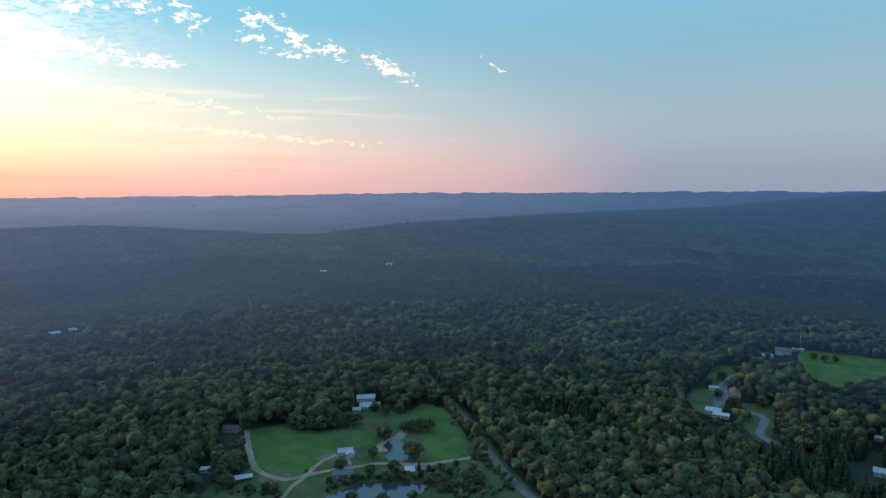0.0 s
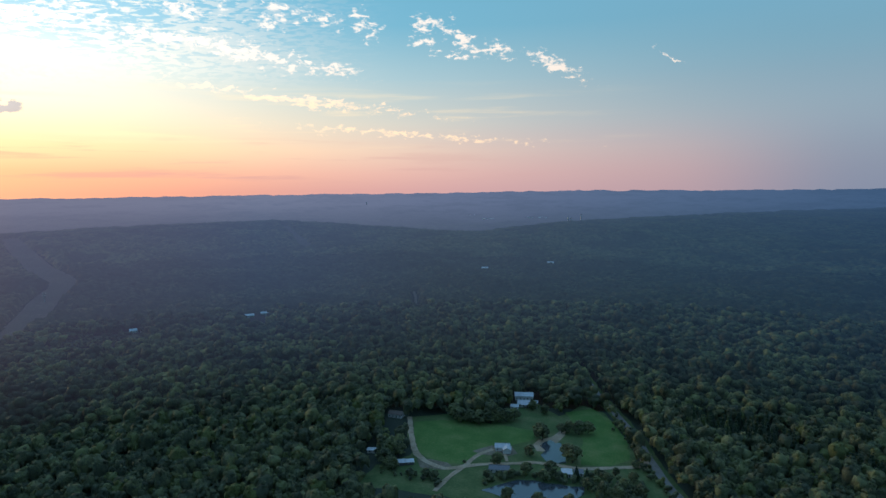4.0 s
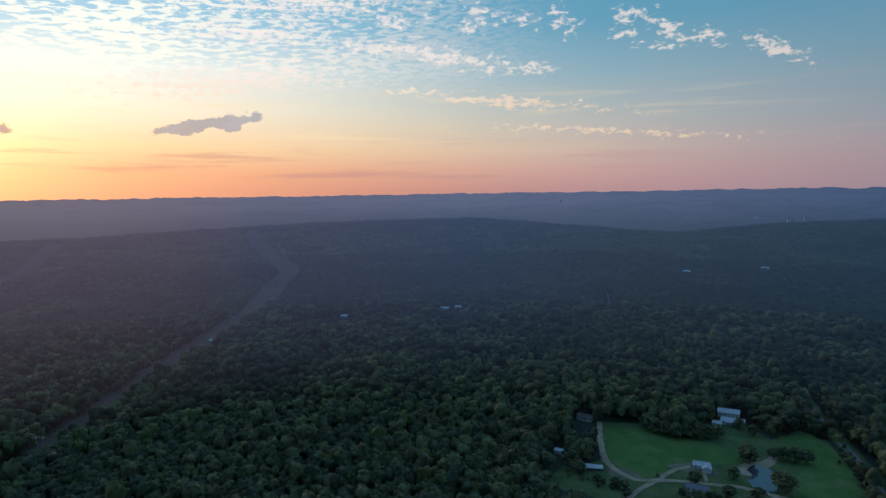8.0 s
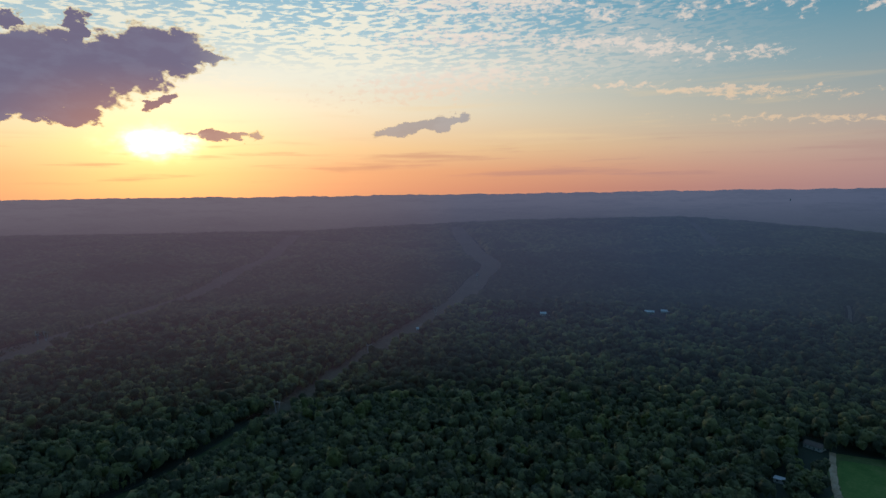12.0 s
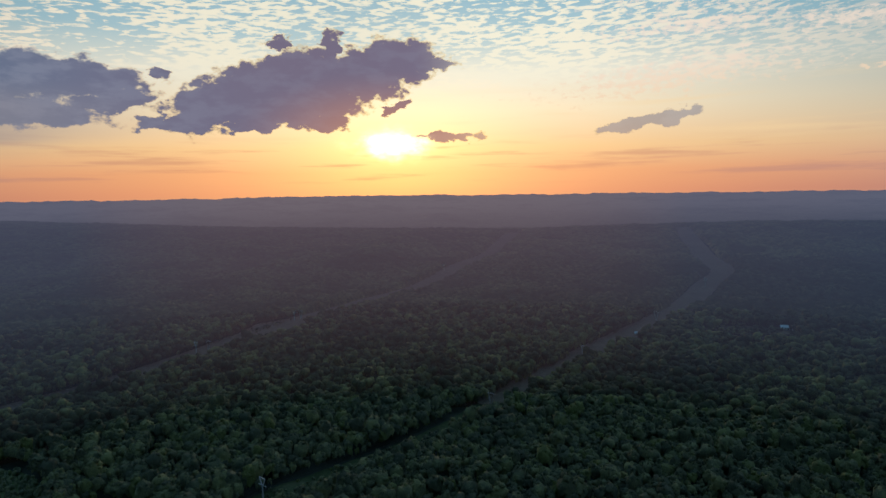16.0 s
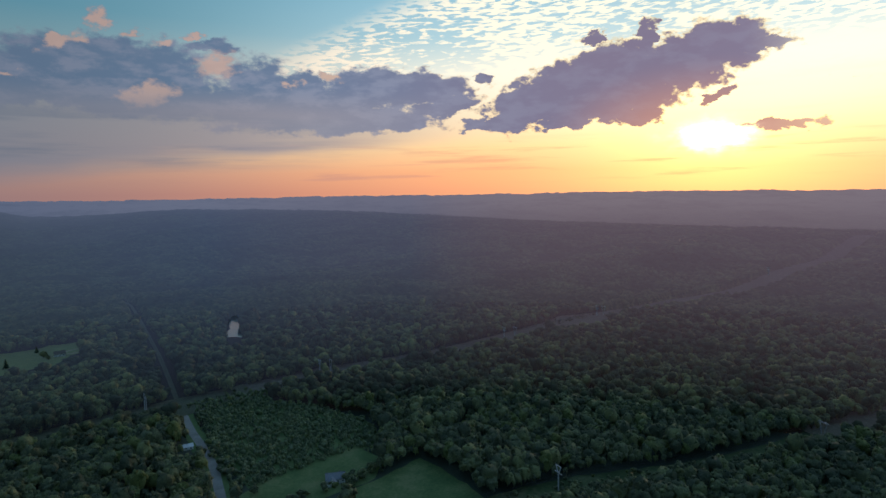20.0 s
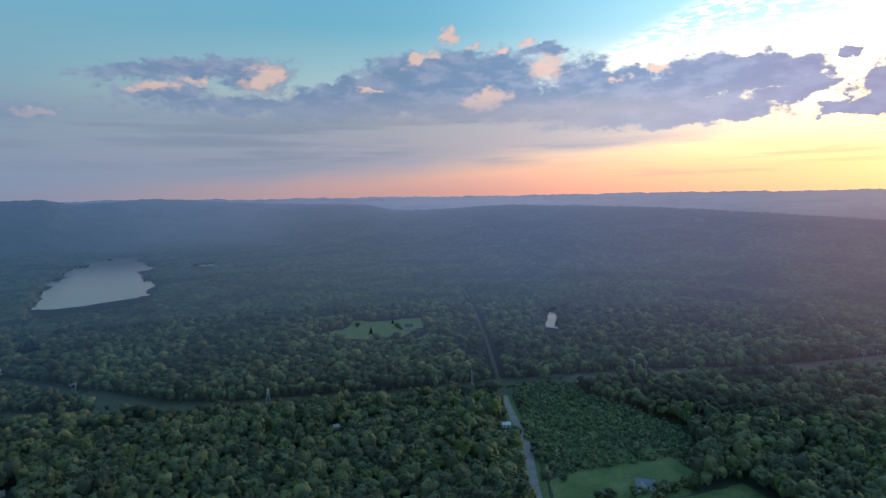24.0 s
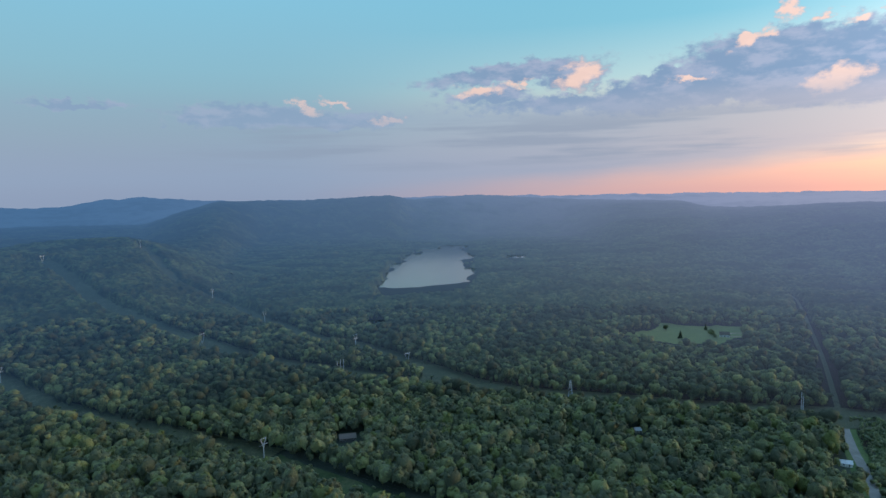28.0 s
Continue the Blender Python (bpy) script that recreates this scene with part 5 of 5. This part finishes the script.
def v_tower(label):
    """Two lattice legs that open from one foot to a long top beam."""
    ob = thing("power_pylon", 0, 0, 0, 0, label, "pylon", "pylons of the power line")
    for sgn in (-1, 1):
        for dx in (-0.35, 0.35):
            rods(ob, "leg", [((sgn * 0.5 + dx, 0, 0), (sgn * 4.2 + dx, 0, 19))], 0.3)
        z = [k / 9 for k in range(10)]
        lean = lambda u, k: (sgn * (0.5 + 3.7 * u) + (0.35 if k % 2 else -0.35), 0, 19 * u)
        rods(ob, "lacing", [(lean(z[k], k), lean(z[k + 1], k + 1)) for k in range(9)], 0.14)
    rods(ob, "top_beam", [((-7.2, 0, 19.4), (7.2, 0, 19.4)), ((-5.0, 0, 20.6), (5.0, 0, 20.6))], 0.4)
    rods(ob, "strut", [((-7.2, 0, 19.4), (-5.0, 0, 20.6)), ((7.2, 0, 19.4), (5.0, 0, 20.6)), ((-2.5, 0, 19.4), (-1.2, 0, 20.6)), ((2.5, 0, 19.4), (1.2, 0, 20.6))], 0.18)
    rods(ob, "peak", [((-4.2, 0, 20.6), (-4.9, 0, 22.2)), ((4.2, 0, 20.6), (4.9, 0, 22.2))], 0.25)
    insulators(ob, (-6.8, 0, 6.8), 19.2, 1.6)
    return ob


def pole_tower(label, count, tall):
    """Tall poles side by side with stays between them."""
    ob = thing("power_pylon", 0, 0, 0, 0, label, "pylon", "pylons of the power line")
    for k in range(count):
        x = (k - (count - 1) / 2) * 5.5
        part("pole", beam(bmesh.new(), (x, 0, 0), (x, 0, tall + 1.5 * (k % 2)), 0.75, 0.45), M_STEEL, ob)
        rods(ob, "arm", [((x - 1.2, 0, tall - 2.5), (x + 1.2, 0, tall - 2.5))], 0.25)
    if count > 1:
        rods(ob, "stay", [((-(count - 1) * 2.75, 0, tall), ((count - 1) * 2.75, 0, tall - 5))], 0.12, M_WIRE)
    return ob


def lattice_tower(label, tall):
    """A tapering four-legged tower with three pairs of arms."""
    ob = thing("power_pylon", 0, 0, 0, 0, label, "pylon", "pylons of the power line")
    for sx in (-1, 1):
        for sy in (-1, 1):
            rods(ob, "leg", [((sx * 2.4, sy * 2.4, 0), (sx * 0.5, sy * 0.5, tall))], 0.32)
    lev = [tall * u for u in (0, 0.2, 0.38, 0.54, 0.68, 0.8, 0.9, 1.0)]
    wid = lambda z: 2.4 - 1.9 * z / tall
    for a, b in zip(lev, lev[1:]):
        for s in (-1, 1):
            rods(ob, "lacing", [((-wid(a), s * wid(a), a), (wid(b), s * wid(b), b)), ((s * wid(a), wid(a), a), (s * wid(b), -wid(b), b))], 0.16)
    for z in (0.72, 0.84, 0.96):
        rods(ob, "cross_arm", [((-4.2, 0, tall * z), (4.2, 0, tall * z))], 0.3)
    insulators(ob, (-4, 4), tall * 0.72, 1.4)
    return ob


def shrink(ob, k):
    """Every part of a thing drawn k times as large."""
    for o in ob.children:
        o.data.transform(Matrix.Diagonal((k, k, k, 1)))
    return ob


masters = {"y": shrink(y_tower("pale steel pylon with a forked head"), 0.87), "v": shrink(v_tower("grey lattice pylon shaped like a V"), 0.68), "p": pole_tower("three tall steel poles carrying the line", 3, 16), "t": pole_tower("pair of tall steel poles beside the road", 2, 18), "l": lattice_tower("tapering steel lattice tower", 18)}
LINES = [
    [("v", 240, -1466), ("v", -32, -896), ("p", -167, -672), ("l", -345, -485), ("t", -500, -358), ("y", -635, -241), ("y", -818, -50), ("y", -988, 86), ("y", -1367, 466)],
    [("y", 66, -1612), ("y", -68, -1270), ("y", -131, -1014), ("y", -216, -783), ("v", -248, -674)],
    [("v", -650, -234), ("v", -836, -36), ("v", -1000, 97)],
    [("y", 178, -798), ("y", -56, -474), ("y", -402, 11), ("v", -515, 220), ("v", -635, 392), ("v", -774, 604), ("y", -960, 862)],
]
heads = {"y": (12.2, 3.8), "v": (12.1, 4.6), "p": (13.5, 5.5), "t": (15.5, 2.7), "l": (12.5, 4.0)}
used = set()
for line in LINES:
    stops = []
    for k, (form, x, y) in enumerate(line):
        a, b = line[max(k - 1, 0)], line[min(k + 1, len(line) - 1)]
        turn = math.degrees(math.atan2(b[2] - a[2], b[1] - a[1])) + 90
        m = pose(x, y, float(height(x, y)), 0, 0, turn)
        if form in used:
            copy_thing(masters[form], m)
        else:
            masters[form].matrix_basis = m
            used.add(form)
        stops.append((m, heads[form]))
    for (m0, (h0, w0)), (m1, (h1, w1)) in zip(stops, stops[1:]):
        for sgn in (-1, 0, 1):
            a, b = m0 @ Vector((sgn * w0, 0, h0)), m1 @ Vector((sgn * w1, 0, h1))
            cu = bpy.data.curves.new("power_cable", "CURVE")
            cu.dimensions, cu.bevel_depth, cu.bevel_resolution = "3D", 0.07, 1
            sp = cu.splines.new("POLY")
            sp.points.add(14)
            sag = min(9.0, (b - a).length * 0.022)
            for k in range(15):
                u = k / 14
                p = a.lerp(b, u) - Vector((0, 0, 4 * sag * u * (1 - u)))
                sp.points[k].co = (*p, 1)
            cu.materials.append(M_WIRE)
            tagged(new("power_cable", cu), "thin dark power cable strung between pylons", "cable", "cables of the power line")

# ---- single trees ----


def single_tree(label, form, seed):
    """A trunk with limbs under a crown of many small clumps with gaps between them."""
    r = random.Random(seed)
    ob = thing("tree", 0, 0, 0, 0, label, "tree")
    bm = bmesh.new()
    top = 0.62 if form == "broad" else 0.95
    beam(bm, (0, 0, -0.02), (0.02, 0.01, top * 0.5), 0.075, 0.05)
    beam(bm, (0.02, 0.01, top * 0.5), (0.0, 0.03, top), 0.05, 0.015)
    part("trunk", bm, M_BARK, ob)
    vs, fs, n = [], [], 0
    count = 84
    for k in range(count):
        if form == "broad":
            a, u = r.uniform(0, 6.28), r.random()
            zc = 0.24 + 0.7 * u
            d = 0.5 * math.sin(math.pi * min(1, (u * 0.82 + 0.16))) ** 0.7 * r.uniform(0.5, 1.05)
            rad = r.uniform(0.07, 0.14)
        else:
            u = k / count
            a, zc = 2.4 * k, 0.1 + 0.88 * u
            d = 0.3 * (1 - u) * r.uniform(0.5, 1.05)
            rad = 0.1 * (1 - 0.75 * u)
        if k % 3 == 0:
            vs.append(lobe(r, (d * 0.7 * math.cos(a), d * 0.7 * math.sin(a), zc), rad * 1.15, 0.8)), fs.append(ICO_F + n)
        else:
            vs.append(tuft(r, (d * math.cos(a), d * math.sin(a), zc), rad)), fs.append(OCT_F + n)
        n += len(vs[-1])
        if form == "broad" and k % 15 == 0:
            part("limb", beam(bmesh.new(), (0, 0, 0.3 + 0.02 * (k // 9)), (d * 0.9 * math.cos(a), d * 0.9 * math.sin(a), zc), 0.03, 0.01), M_BARK, ob)
    me = mesh_from("crown", np.concatenate(vs), np.concatenate(fs), M_LEAF if form == "broad" else M_PINE, False)
    me.attributes.new("species_and_shade", "FLOAT", "POINT").data.foreach_set("value", np.full(len(me.vertices), r.uniform(0.35, 0.8), np.float32))
    c = new("crown", me)
    c.parent = ob
    return ob


trees = [single_tree("broad green tree standing alone in grass", "broad", 31), single_tree("spreading green tree beside the track", "broad", 37), single_tree("round-crowned tree at the edge of the field", "broad", 41), single_tree("dark pointed conifer standing alone", "cone", 43)]
SPOTS = [(0, -50, 487, 13), (1, -48, 482, 12), (0, -75, 429, 10), (2, -54, 450, 9), (1, -53, 420, 9), (2, -36, 421, 11), (0, -22, 446, 14), (1, -26, 452, 12), (2, -20, 500, 12), (0, -13, 503, 11), (1, -28, 504, 10), (0, -34, 500, 9), (3, -18, 418, 11), (3, -11, 416, 11),
         (0, -104, 503, 13), (1, -112, 506, 12), (2, -120, 504, 13), (0, -96, 508, 12), (1, -88, 512, 13), (2, -82, 514, 12), (0, -76, 520, 11), (1, -128, 512, 14), (2, -131, 396, 7), (0, -120, 398, 7), (1, -114, 397, 7), (0, -99, 426, 3), (2, -78, 406, 7), (1, -70, 408, 6), (0, -155, 410, 13), (1, -150, 425, 13), (2, -160, 420, 13), (0, -158, 434, 12), (1, -147, 404, 10),
         (2, -62, 411, 7), (0, -40, 413, 8), (1, -10, 406, 9), (2, 0, 400, 10), (0, 10, 398, 9), (1, 14, 412, 8), (2, 24, 404, 9), (0, 3, 420, 7), (1, 20, 424, 8), (2, 8, 432, 6), (0, -4, 428, 6), (0, -60, 380, 9), (1, -40, 378, 9), (2, -20, 380, 9), (1, 22, 447, 6), (0, -63, 548, 10), (2, -52, 540, 9),
         (0, 434, 710, 9), (1, 440, 699, 9), (2, 452, 698, 8), (0, 268, 612, 11), (1, 262, 575, 10), (2, 290, 630, 11), (0, 318, 655, 10), (1, 268, 555, 10), (2, 300, 560, 12), (0, 292, 552, 11), (1, 262, 520, 9), (0, 330, 680, 10),
         (3, -618, -619, 12), (0, -640, -669, 8), (1, -668, -614, 9), (3, -687, -641, 9), (2, -660, -600, 6), (2, -390, -128, 9), (0, -402, -124, 8), (1, -412, -120, 8), (2, -368, -156, 7), (0, -372, -190, 6)]
placed = set()
for kind_no, x, y, tall in SPOTS:
    m = pose(x, y, float(height(x, y)) + 0.1, 0, 0, (x * 37 + y * 11) % 360) @ Matrix.Diagonal((tall, tall, tall, 1))
    if kind_no in placed:
        ob = copy_thing(trees[kind_no], Matrix())
    else:
        ob = trees[kind_no]
        placed.add(kind_no)
    ob.matrix_basis = m

strip("road_loop", [(-690, -604), (-700, -609), (-711, -604), (-713, -595), (-704, -588), (-693, -591), (-686, -598)], 1.5, M_DIRT, "pale looped drive beside the field house", "drive", 0.5, 0.2, 3)
clump_rng = np.random.RandomState(77)
for cx, cy, count, spread in ((-775, -1975, 14, 9), (-958, -2098, 5, 4), (-984, -2064, 5, 4), (-748, -1530, 10, 8)):
    P = np.stack([cx + clump_rng.normal(0, spread, count), cy + clump_rng.normal(0, spread * 0.6, count)], -1)
    s, t = sizes(count, 4.0, 0.2, 3)
    patch("ground_islet", [(cx + spread * 1.7 * math.cos(k), cy + spread * 1.2 * math.sin(k)) for k in (0, 0.8, 1.6, 2.4, 3.2, 4.0, 4.8, 5.6)], M_FAR_FLOOR, "low wooded islet in the lake", "islet", 1.6, cuts=0, level=True)
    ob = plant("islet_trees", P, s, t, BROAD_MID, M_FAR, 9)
    ob.location.z = 1.5
    tagged(ob, "small dark trees standing on a lake islet", "trees", kind="stuff")
